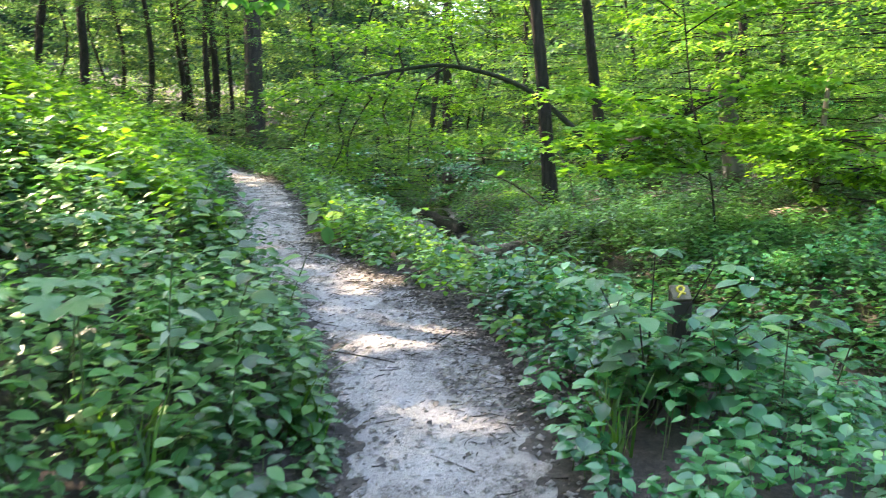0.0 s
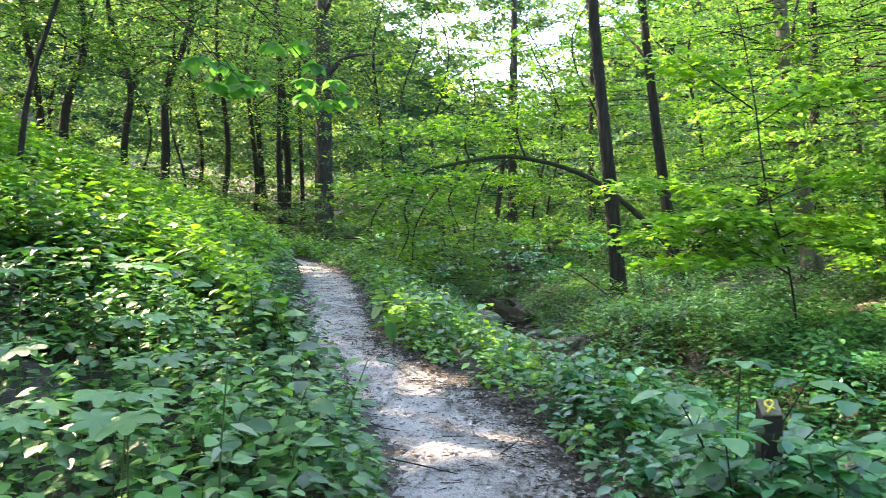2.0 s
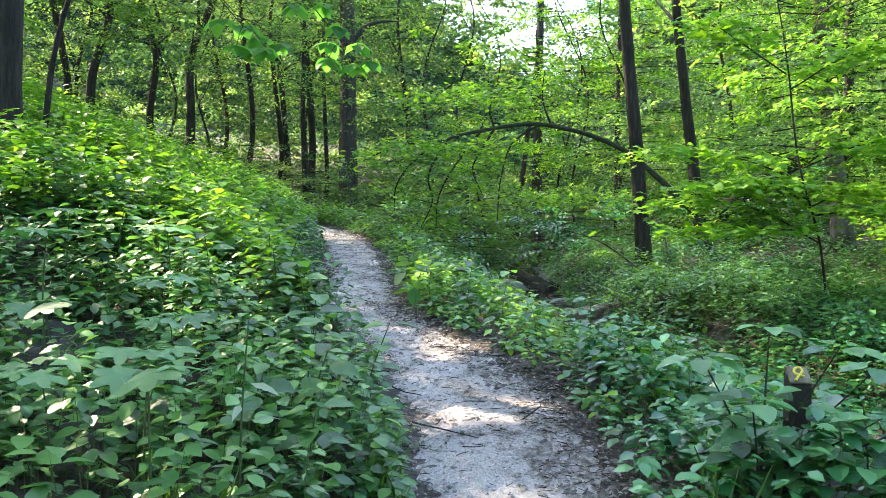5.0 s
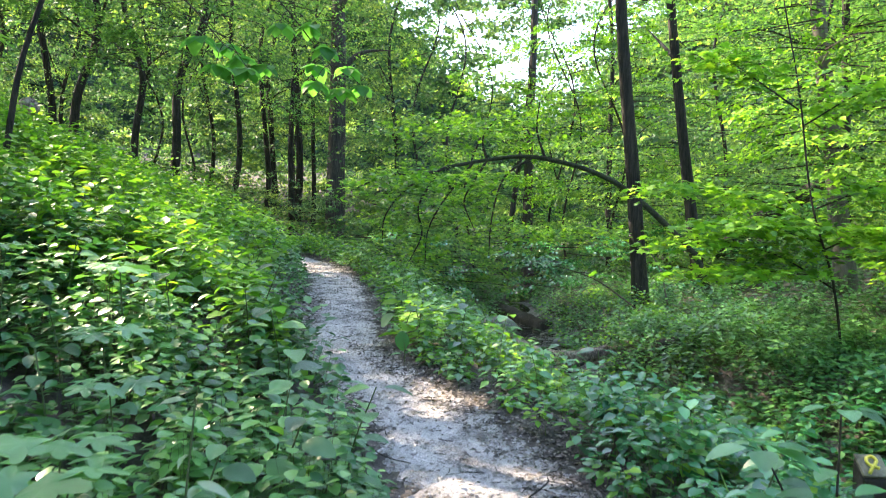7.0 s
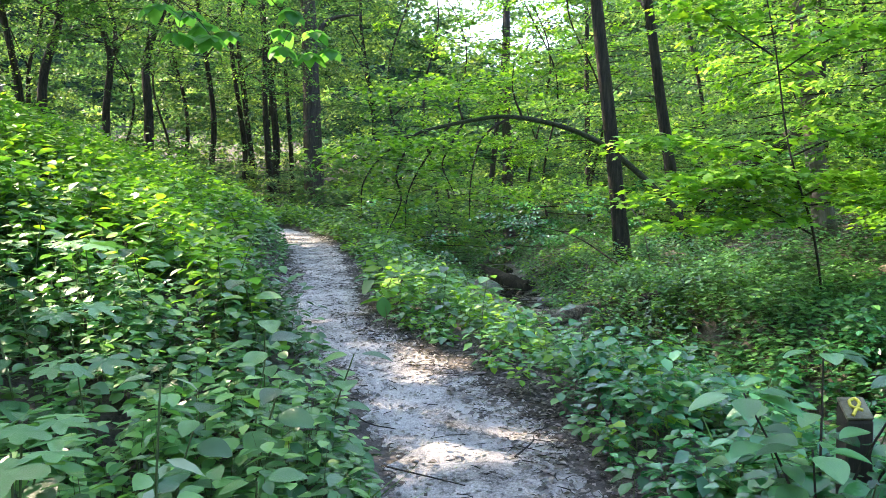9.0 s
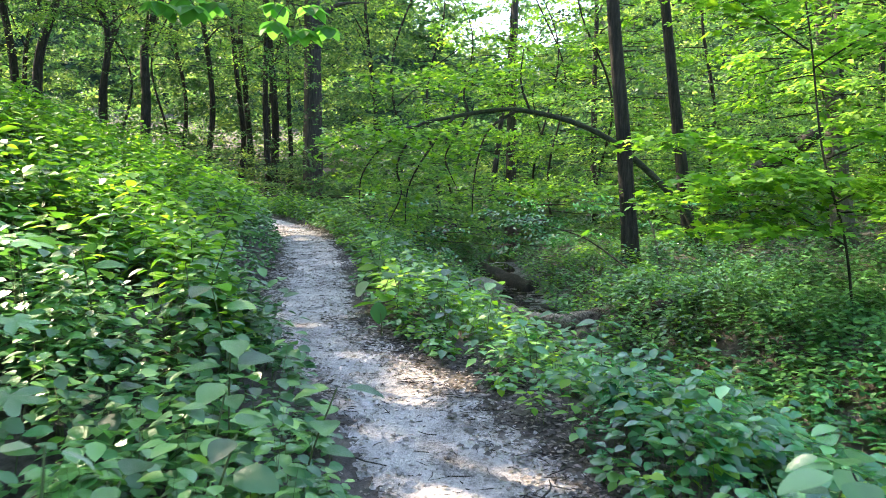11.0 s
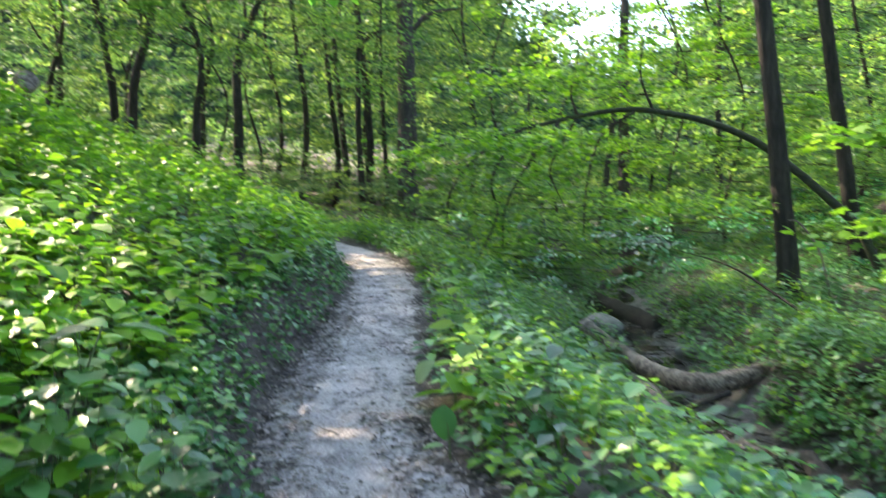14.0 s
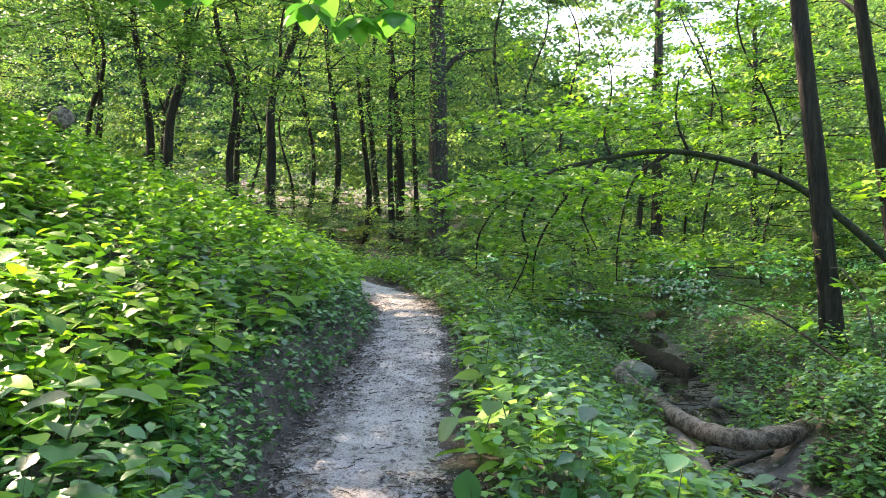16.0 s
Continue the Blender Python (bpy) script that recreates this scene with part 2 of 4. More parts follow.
def tube(path, radii, sides=10, lump=0.0, seed=0):
    """Verts and quads of a tapering tube along a path."""
    path = np.asarray(path, float)
    radii = np.broadcast_to(np.asarray(radii, float), (len(path),))
    tan = unit(np.gradient(path, axis=0))
    ref = np.array([0.0, 1, 0]) if abs(tan[:, 1]).mean() < 0.8 else np.array([1.0, 0, 0])
    a = unit(np.cross(tan, ref))
    b = np.cross(tan, a)
    ang = np.linspace(0, 2 * np.pi, sides, endpoint=False)
    r2 = np.random.default_rng(seed)
    rough = 1 + lump * (r2.normal(0, 1, (1, sides)) * 0.7 + r2.normal(0, 1, (len(path), sides)) * 0.5)
    ring = path[:, None] + (radii[:, None] * rough)[..., None] * (np.cos(ang)[None, :, None] * a[:, None] + np.sin(ang)[None, :, None] * b[:, None])
    v = ring.reshape(-1, 3)
    f = []
    for i in range(len(path) - 1):
        for j in range(sides):
            k = (j + 1) % sides
            f.append((i * sides + j, i * sides + k, (i + 1) * sides + k, (i + 1) * sides + j))
    ends = len(v)
    v = np.vstack([v, path[:1], path[-1:]])
    for j in range(sides):
        k = (j + 1) % sides
        f.append((ends, k, j, j))
        f.append((ends + 1, (len(path) - 1) * sides + j, (len(path) - 1) * sides + k, (len(path) - 1) * sides + k))
    return v, f


def tube_mesh(name, path, radii, sides=10, lump=0.0, seed=0):
    v, f = tube(path, radii, sides, lump, seed)
    me = bpy.data.meshes.new(name)
    me.from_pydata([tuple(p) for p in v], [], [tuple(dict.fromkeys(q)) for q in f])
    return smooth(me)


def bend(points, n=10):
    """A smooth curve through a few points (Catmull-Rom)."""
    p = np.asarray(points, float)
    p = np.vstack([2 * p[0] - p[1], p, 2 * p[-1] - p[-2]])
    out = []
    for i in range(1, len(p) - 2):
        for s in np.linspace(0, 1, n, endpoint=False):
            out.append(0.5 * (2 * p[i] + (p[i + 1] - p[i - 1]) * s + (2 * p[i - 1] - 5 * p[i] + 4 * p[i + 1] - p[i + 2]) * s ** 2
                              + (3 * p[i] - p[i - 1] - 3 * p[i + 1] + p[i + 2]) * s ** 3))
    return np.array(out + [p[-2]])


# ---- the lie of the land ----
TRAIL_Y = [-8, 0, 3.1, 4.7, 5.9, 6.6, 8.6, 10.8, 13.8, 16, 18, 20, 23, 30]
TRAIL_X = [0.2, 0.1, 0.06, -0.15, -0.45, -0.82, -1.95, -2.48, -3.15, -3.85, -4.85, -6.3, -9.5, -18]
TRAIL_W = [0.5, 0.5, 0.5, 0.62, 0.66, 0.68, 0.62, 0.6, 0.55, 0.55, 0.6, 0.6, 0.6, 0.6]
CREEK_Y = [-20, 0, 4, 8, 10.6, 13.3, 17.5, 21, 26, 40]
CREEK_X = [9, 6, 4.4, 2.4, 1.35, 0.35, 0.2, -0.2, -0.2, 2]


def ease(a):
    a = np.clip(a, 0, 1)
    return a * a * (3 - 2 * a)


def wobble(x, y, k, seed=0.0):
    return (np.sin(x * k + seed) * np.cos(y * k * 1.13 + seed * 2) + 0.6 * np.sin(x * k * 2.3 - y * k * 1.7 + seed)) / 1.6


def curve_at(y, xs, ys):
    y = np.asarray(y, float)
    return (np.interp(y - 0.5, xs, ys) + np.interp(y, xs, ys) + np.interp(y + 0.5, xs, ys)) / 3


def land(x, y):
    """Height of the ground."""
    x, y = np.asarray(x, float), np.asarray(y, float)
    c, w, k = curve_at(y, TRAIL_Y, TRAIL_X), np.interp(y, TRAIL_Y, TRAIL_W), curve_at(y, CREEK_Y, CREEK_X)
    base = 0.045 * np.clip(y, -10, 22) + 0.02 * np.clip(y - 22, 0, 25) + 0.12 * np.clip(y - 40, 0, 60)
    s = x - c
    u, v = np.maximum(-w - s, 0), np.maximum(s - w, 0)
    bank = np.interp(y, [3, 5, 8, 10, 15, 18, 21], [0.02, 0.08, 0.36, 0.46, 0.38, 0.2, 0.08])
    rise = np.interp(y, [-4, 3, 7, 14, 18, 24, 40], [0.12, 0.22, 0.4, 0.41, 0.37, 0.2, 0.1])
    left = bank * ease(u / 0.26) + rise * np.minimum(u, 7.5) + 0.1 * np.clip(u - 7.5, 0, 25)
    bed = np.interp(y, [-5, 4, 8, 13, 22, 40], [-0.5, -0.5, -0.6, -0.72, -0.68, -0.5])
    gap = np.maximum(k - 0.35 - (c + w), 0.3)
    down = (base - bed) * ease((v / gap - 0.08) / 0.92)
    far = np.maximum(x - k - 0.35, 0)
    beyond = bed + 0.62 * ease(far / 1.2) + 0.075 * np.minimum(far, 30) + 0.1 * np.clip(far - 4, 0, 12)
    right = np.where(x > k + 0.35, beyond, base - down)
    h = np.where(s < 0, base + left, right)
    off = ease((np.abs(s) - w) / 0.6)
    return h + off * (0.05 * wobble(x, y, 1.3) + 0.025 * wobble(x, y, 4.1, 2)) + 0.012 * wobble(x, y, 3.0, 1) + 0.006 * wobble(x, y, 9, 3)


def on_trail(x, y, margin=0.0):
    w = np.interp(y, TRAIL_Y, TRAIL_W)
    return (np.abs(x - curve_at(y, TRAIL_Y, TRAIL_X)) < w + margin) & (np.asarray(y) < 20.8)


def in_creek(x, y, margin=0.0):
    return np.abs(x - curve_at(y, CREEK_Y, CREEK_X)) < 0.42 + margin


def axis(fine, step, outer):
    a = np.arange(fine[0], fine[1], step)
    grow = np.cumsum(step * 1.22 ** np.arange(1, 60))
    lo, hi = fine[0] - grow[grow < outer], a[-1] + grow[grow < outer]
    return np.concatenate([lo[::-1], a, hi])


def grid_mesh(name, xs, ys, height):
    X, Y = np.meshgrid(xs, ys)
    v = np.stack([X, Y, height(X, Y)], -1).reshape(-1, 3)
    i = np.arange(len(ys) - 1)[:, None] * len(xs) + np.arange(len(xs) - 1)[None]
    f = np.stack([i, i + 1, i + 1 + len(xs), i + len(xs)], -1).reshape(-1, 4)
    return smooth(mesh_np(name, v, f))


ground = part("ground", grid_mesh("ground", axis((-7, 5), 0.09, 300), axis((0, 20), 0.09, 300), land), SOIL)
tagged(ground, "dark forest soil sloping down to a creek", "ground", kind="structure")

ts, ta = np.arange(-12, 20.6, 0.05), np.linspace(-1, 1, 41)
tw = np.interp(ts, TRAIL_Y, TRAIL_W)
edge = 0.1 * wobble(ts * 0, ts, 3.1) + 0.06 * wobble(ts, ts, 7.7, 1)
TX = curve_at(ts, TRAIL_Y, TRAIL_X)[:, None] + ta[None] * (tw + edge)[:, None]
TY = np.repeat(ts[:, None], 41, 1)
TZ = land(TX, TY) + 0.022 * (1 - np.abs(ta[None]) ** 3) - 0.012 + 0.006 * wobble(TX, TY, 17, 4)
ti = np.arange(len(ts) - 1)[:, None] * 41 + np.arange(40)[None]
trail = part("road", smooth(mesh_np("trail", np.stack([TX, TY, TZ], -1).reshape(-1, 3),
                                     np.stack([ti, ti + 1, ti + 42, ti + 41], -1).reshape(-1, 4))), DIRT)
tagged(trail, "packed pale dirt footpath with scuffed uneven surface", "trail", kind="structure")

cy = np.arange(-14, 34, 0.25)
ck = curve_at(cy, CREEK_Y, CREEK_X)
CX = ck[:, None] + np.linspace(-1, 1, 9)[None] * (0.3 + 0.12 * np.sin(cy * 1.7))[:, None]
CY = np.repeat(cy[:, None], 9, 1)
bedz = np.interp(CY, [-5, 4, 8, 13, 22, 40], [-0.5, -0.5, -0.6, -0.72, -0.68, -0.5])
ci = np.arange(len(cy) - 1)[:, None] * 9 + np.arange(8)[None]
creek = part("water", smooth(mesh_np("water", np.stack([CX, CY, bedz + 0.05], -1).reshape(-1, 3),
                                      np.stack([ci, ci + 1, ci + 10, ci + 9], -1).reshape(-1, 4))), water_m)
tagged(creek, "shallow dark creek water in a muddy bed", "water", kind="structure")


ms, ma = np.arange(7, 25, 0.08), np.linspace(-0.85, 0.95, 25)
MX = curve_at(ms, CREEK_Y, CREEK_X)[:, None] + ma[None] * (1 + 0.15 * np.sin(ms * 2.3))[:, None]
MY = np.repeat(ms[:, None], 25, 1)
MZ = land(MX, MY) + 0.03 - 0.06 * (np.abs(ma[None]) / 0.95) ** 4 + 0.018 * wobble(MX, MY, 7.0, 2) + 0.01 * wobble(MX, MY, 19.0, 5)
mi = np.arange(len(ms) - 1)[:, None] * 25 + np.arange(24)[None]
creek_bed = part("creek_bed", smooth(mesh_np("creek_bed", np.stack([MX, MY, MZ], -1).reshape(-1, 3),
                                              np.stack([mi, mi + 1, mi + 26, mi + 25], -1).reshape(-1, 4))), MUD)
tagged(creek_bed, "wet grey mud of the creek bed", "mud", kind="structure")


# ---- trees ----
def boughs(c, az, length, twigs=7, per=9, droop=0.16, leaf_tip=0.3):
    """Leaves strung along the side twigs of level boughs: stalk places, directions, face normals."""
    n = len(c)
    s = np.linspace(0.12, 1.0, twigs)[None, :, None]
    turn = np.where(np.arange(twigs) % 2 == 0, 1, -1)[None, :, None] * (1.0 - 0.75 * s) + rng.normal(0, 0.12, (n, twigs, 1))
    run = length[:, None, None] * (0.62 - 0.3 * s) * rng.uniform(0.7, 1.2, (n, twigs, 1)) * np.linspace(0.12, 1, per)[None, None]
    u, v = s * 0.8 * length[:, None, None] + np.cos(turn) * run, np.sin(turn) * run
    tilt_ = rng.normal(0.06, 0.14, (n, 2))[:, :, None, None]
    z = -droop * (u ** 2 + 1.5 * v ** 2) / length[:, None, None] + tilt_[:, 0] * u + tilt_[:, 1] * v
    ca, sa = np.cos(az)[:, None, None], np.sin(az)[:, None, None]
    at = c[:, None, None] + np.stack([u * ca - v * sa, u * sa + v * ca, z], -1)
    at = at + rng.normal(0, 1, at.shape) * (0.05, 0.05, 0.035) * np.maximum(length, 0.8)[:, None, None, None]
    way = az[:, None, None] + turn + np.where(np.arange(per) % 2 == 0, 0.8, -0.8)[None, None] + rng.normal(0, 0.3, (n, twigs, per))
    along = np.stack([np.cos(way), np.sin(way), rng.normal(-0.3, 0.22, way.shape)], -1)
    up = np.stack([rng.normal(0, leaf_tip, way.shape), rng.normal(0, leaf_tip, way.shape), np.ones(way.shape)], -1)
    return at.reshape(-1, 3), along.reshape(-1, 3), up.reshape(-1, 3)


OPENING_AZ, OPENING_EL = -0.5, 12.5


def open_sky(p):
    """Share of leaves kept at each place: the woods are thin where the sky shows above the valley."""
    dx, dy, dz = p[:, 0] + 0.2, p[:, 1] - 2.5, p[:, 2] - 1.7
    d = np.hypot(dx, dy)
    az, el = np.degrees(np.arctan2(-dx, dy)), np.degrees(np.arctan2(dz, d))
    e = ((az - OPENING_AZ) / 7.4) ** 2 + ((el - OPENING_EL) / 3.3) ** 2 + 0.5 * wobble(az, el, 0.9) + 0.35 * wobble(az, el, 3.1, 2)
    return np.where((d > 15) & (dy > 0), np.clip((e - 0.6) / 0.7, 0.62, 1), 1.0)


# place, half-widths and share of leaves left in each canopy gap, cut for sun
SUNNY = [(-0.5, 5.45, 0.62, 0.42, 0), (-0.74, 7.15, 0.7, 0.55, 0), (0.3, 7.7, 0.7, 0.6, 0.1), (-4.3, 8.0, 2.3, 2.1, 0.32), (-5.2, 12, 2.4, 2.6, 0.62), (1.6, 16.5, 1.6, 2.0, 0.3), (-3.2, 7.7, 0.9, 1.0, 0.2), (-3.6, 6.5, 1.2, 0.9, 0.45), (-3.6, 17.0, 1.4, 1.6, 0.2), (-8, 15.5, 3, 3, 0.7),
         (3.2, 10.5, 2.6, 1.9, 0.3), (8.5, 10.5, 2.2, 1.8, 0), (3.5, 21, 3.5, 3.5, 0.2), (6.5, 13.5, 2.6, 3.0, 0.5), (-0.85, 9.35, 0.6, 0.8, 0), (1.5, 14.3, 1.1, 0.6, 0.2), (-2.6, 19, 0.9, 2.0, 0.3), (-16, 30, 12, 9, 0.3), (-12, 39, 15, 9, 0.3), (-2.0, 36, 12, 8, 0.3),
         (16, 13, 8, 10, 0.5), (10, 27, 9, 8, 0.25), (2.0, 8.6, 0.8, 0.6, 0.3), (-0.6, 12.5, 0.8, 1.0, 0.3), (-2.7, 5.2, 1.3, 1.5, 0.35), (4.5, 13.5, 3.5, 3.0, 0.4), (4.0, 8.0, 2.4, 2.0, 0.5), (-2.0, 5.7, 0.75, 1.4, 0.05), (-1.25, 4.2, 0.5, 0.7, 0.45), (-2.5, 7.6, 0.5, 0.9, 0.1), (-3.2, 8.8, 1.0, 1.2, 0.25), (-4.1, 11.5, 0.9, 2.2, 0.3), (-4.2, 13.6, 0.8, 1.6, 0.4), (-1.55, 2.95, 0.4, 0.3, 0), (6.3, 11.5, 1.5, 1.3, 0)]


def shade_share(p):
    """Share of high leaves kept: gaps are cut where sun should reach the ground."""
    k = (p[:, 2] - 0.6) / TO_SUN.z
    gx, gy = p[:, 0] - k * TO_SUN.x, p[:, 1] - k * TO_SUN.y
    keep = np.ones(len(p))
    for cx, cy_, rx, ry, rest in SUNNY:
        e = ((gx - cx) / rx) ** 2 + ((gy - cy_) / ry) ** 2
        ragged = 0.35 * wobble(gx, gy, 6.0, cx)
        keep = np.minimum(keep, np.clip((e + ragged - 0.8) / 0.3, rest, 1))
    return keep


def tree(name, foot, lean, height, radius, bark, label, crown_base=6.0, crown_n=70, fork=False, wave=0.08, seed=0, limbs=4, crown_r=2.4, leaf=0.13):
    r = np.random.default_rng(seed)
    x, y = foot
    z = float(land(x, y)) - 0.15
    root = thing(name, label, "tree", "woodland trees", (x, y, z))
    hs = np.linspace(0, 1, 31)
    path = np.stack([lean[0] * height * hs + wave * np.sin(hs * 9 + seed) * hs * 2 + 0.2 * wave * np.sin(height * hs * (0.8 + 0.1 * (seed % 6)) + seed) * np.minimum(hs * 6, 1), lean[1] * height * hs + wave * np.cos(hs * 7 + seed) * hs, height * hs], 1)
    rad = radius * (1 - 0.72 * hs) * (1 + 0.55 * np.exp(-hs * height / 0.3))
    part("trunk", tube_mesh("trunk", path, rad, 14 if radius > 0.12 else 8, 0.06, seed), bark, root)
    tips = []
    for i in range(limbs):
        h = r.uniform(0.35, 0.92) * height if not (fork and i == 0) else 0.42 * height
        s = np.array([np.interp(h, path[:, 2], path[:, j]) for j in range(3)])
        a = r.uniform(0, 2 * np.pi)
        reach = r.uniform(1.2, 2.6)
        up = r.uniform(0.5, 1.4) if not (fork and i == 0) else 3.0
        e = s + np.array([np.cos(a) * reach, np.sin(a) * reach, up * 1.2])
        mid = (s + e) / 2 + r.normal(0, 0.15, 3) + (0, 0, 0.15)
        part("limb", tube_mesh("limb", bend([s, mid, e], 5), np.linspace(np.interp(h, path[:, 2], rad) * 0.55, 0.012, 11), 6, 0.05, i), bark, root)
        tips += [mid, e]
    if crown_n:
        h = r.uniform(crown_base * 0.75, height, crown_n)
        axis_at = np.stack([np.interp(h, path[:, 2], path[:, j]) for j in range(3)], 1) + (x, y, z)
        az = r.uniform(0, 2 * np.pi, crown_n)
        c = axis_at + np.stack([np.cos(az), np.sin(az), az * 0 + 0.2], 1) * (r.uniform(0.1, 0.8, crown_n) * crown_r)[:, None]
        long = r.uniform(0.7, 1.5, crown_n) * np.interp(h, [crown_base, height], [1.2, 0.7])
        at, along, up = boughs(c, az, long, 7, 7)
        keep = rng.random(len(at)) < open_sky(at) * np.where(at[:, 2] > np.where(at[:, 0] < -8, 3.0, 4.0), shade_share(at), 1)
        part("crown", leaves("crown", QUAD, at[keep] - (x, y, z), along[keep], up[keep], rng.uniform(leaf * 0.7, leaf * 1.3, keep.sum())), LEAF_TREE, root)
    return root


DARK = "tall dark-barked tree rising from the undergrowth"
tree("tree", (2.4, 17.3), (-0.085, 0.01), 14, 0.165, BARK_DARK, "dark straight trunk beside the creek, vine on bark", 8.0, 60, seed=1, wave=0.05)
tree("tree", (4.2, 20.1), (-0.125, 0.01), 15, 0.15, BARK_DARK, "slender dark tree leaning over the creek bank", 8.5, 50, seed=2, wave=0.05)
tree("tree", (0.2, 32.5), (0.0, 0), 18, 0.22, BARK_GREY, "straight grey tree below the bright sky gap", 11, 30, seed=3, wave=0.04)
tree("tree", (-0.75, 33), (0.1, 0), 15, 0.13, BARK_GREY, "thin leaning tree beside a grey trunk", 10, 20, seed=4)
tree("tree", (-8.9, 37.5), (0.0, 0), 22, 0.5, BARK_GREY, "thick furrowed old trunk beyond the path's end", 7, 110, seed=5, wave=0.03, crown_r=3)
tree("tree", (-11.7, 40.9), (-0.015, 0), 20, 0.2, BARK_DARK, DARK, 9, 60, seed=6, crown_r=3, wave=0.3)
tree("tree", (-10.9, 41.1), (-0.01, 0), 16, 0.13, BARK_DARK, "thin dark young tree among taller trunks", 8, 40, seed=7)
tree("tree", (-11.3, 38.5), (-0.01, 0), 14, 0.17, BARK_DARK, DARK, 7.5, 60, seed=8)
tree("tree", (-16.8, 37.8), (0.025, 0), 20, 0.25, BARK_DARK, "crooked dark tree forking above the leafy slope", 11, 60, True, 0.7, seed=9, crown_r=3)
tree("tree", (-21.5, 36.2), (0.07, 0), 20, 0.26, BARK_DARK, "crooked dark tree leaning on the hillside", 11, 60, True, 0.6, seed=10, crown_r=3)
tree("tree", (-19.1, 37.7), (0.0, 0), 18, 0.2, BARK_DARK, DARK, 11, 50, seed=11, crown_r=3, wave=0.5)
tree("tree", (-15.5, 41.6), (0.03, 0), 18, 0.17, BARK_DARK, DARK, 10, 40, seed=12, wave=0.45)
tree("tree", (-13.9, 42.2), (0.01, 0), 18, 0.16, BARK_DARK, DARK, 10, 40, seed=13, wave=0.5)
tree("tree", (-24.5, 39), (0.02, 0), 18, 0.24, BARK_DARK, DARK, 10, 40, seed=18, wave=0.5)
tree("tree", (-5.6, 8.0), (0.055, 0.02), 13, 0.16, BARK_DARK, "sturdy dark trunk on the leaf-covered slope", 7, 60, seed=14, wave=0.03)
tree("tree", (6.35, 17.0), (-0.13, 0.02), 13, 0.2, BARK_PALE, "pale-barked tree half hidden by maple leaves", 7, 60, seed=16, wave=0.03)
tree("tree", (3.6, 34), (-0.02, 0), 15, 0.14, BARK_DARK, "dark tree deep in the valley woods", 9, 30, seed=22)
tree("tree", (9.5, 25), (-0.05, 0), 15, 0.16, BARK_DARK, "dark tree deep in the valley woods", 8, 50, seed=23)

for i, (x, y, r, w) in enumerate([(-26.5, 44, 0.16, 0.5), (-23.2, 46, 0.2, 0.4), (-20.6, 43, 0.1, 0.6), (-18.2, 45, 0.14, 0.4), (-17.6, 41, 0.08, 0.5), (-14.6, 46, 0.2, 0.3), (-12.8, 44.5, 0.1, 0.4),
                                  (-28.5, 40, 0.2, 0.5), (-31, 44, 0.22, 0.4), (-7.2, 44, 0.16, 0.3), (-5.5, 41, 0.1, 0.4), (-3.2, 38, 0.09, 0.4), (-1.9, 30.5, 0.045, 0.5), (1.1, 29.5, 0.05, 0.5),
                                  (1.6, 28.4, 0.045, 0.4), (2.9, 27.5, 0.05, 0.5), (6.4, 28, 0.08, 0.4), (8.2, 22.5, 0.07, 0.4), (11.5, 27, 0.12, 0.3), (7.9, 17.2, 0.05, 0.4)]):
    tree("tree", (x, y), (0.03 * math.sin(i * 2.1), 0), 9 + 40 * r, r, BARK_DARK, "slim crooked dark-barked tree deep in the woods", 5.5, 22, r > 0.12, w, seed=40 + i, limbs=3, crown_r=1.8)


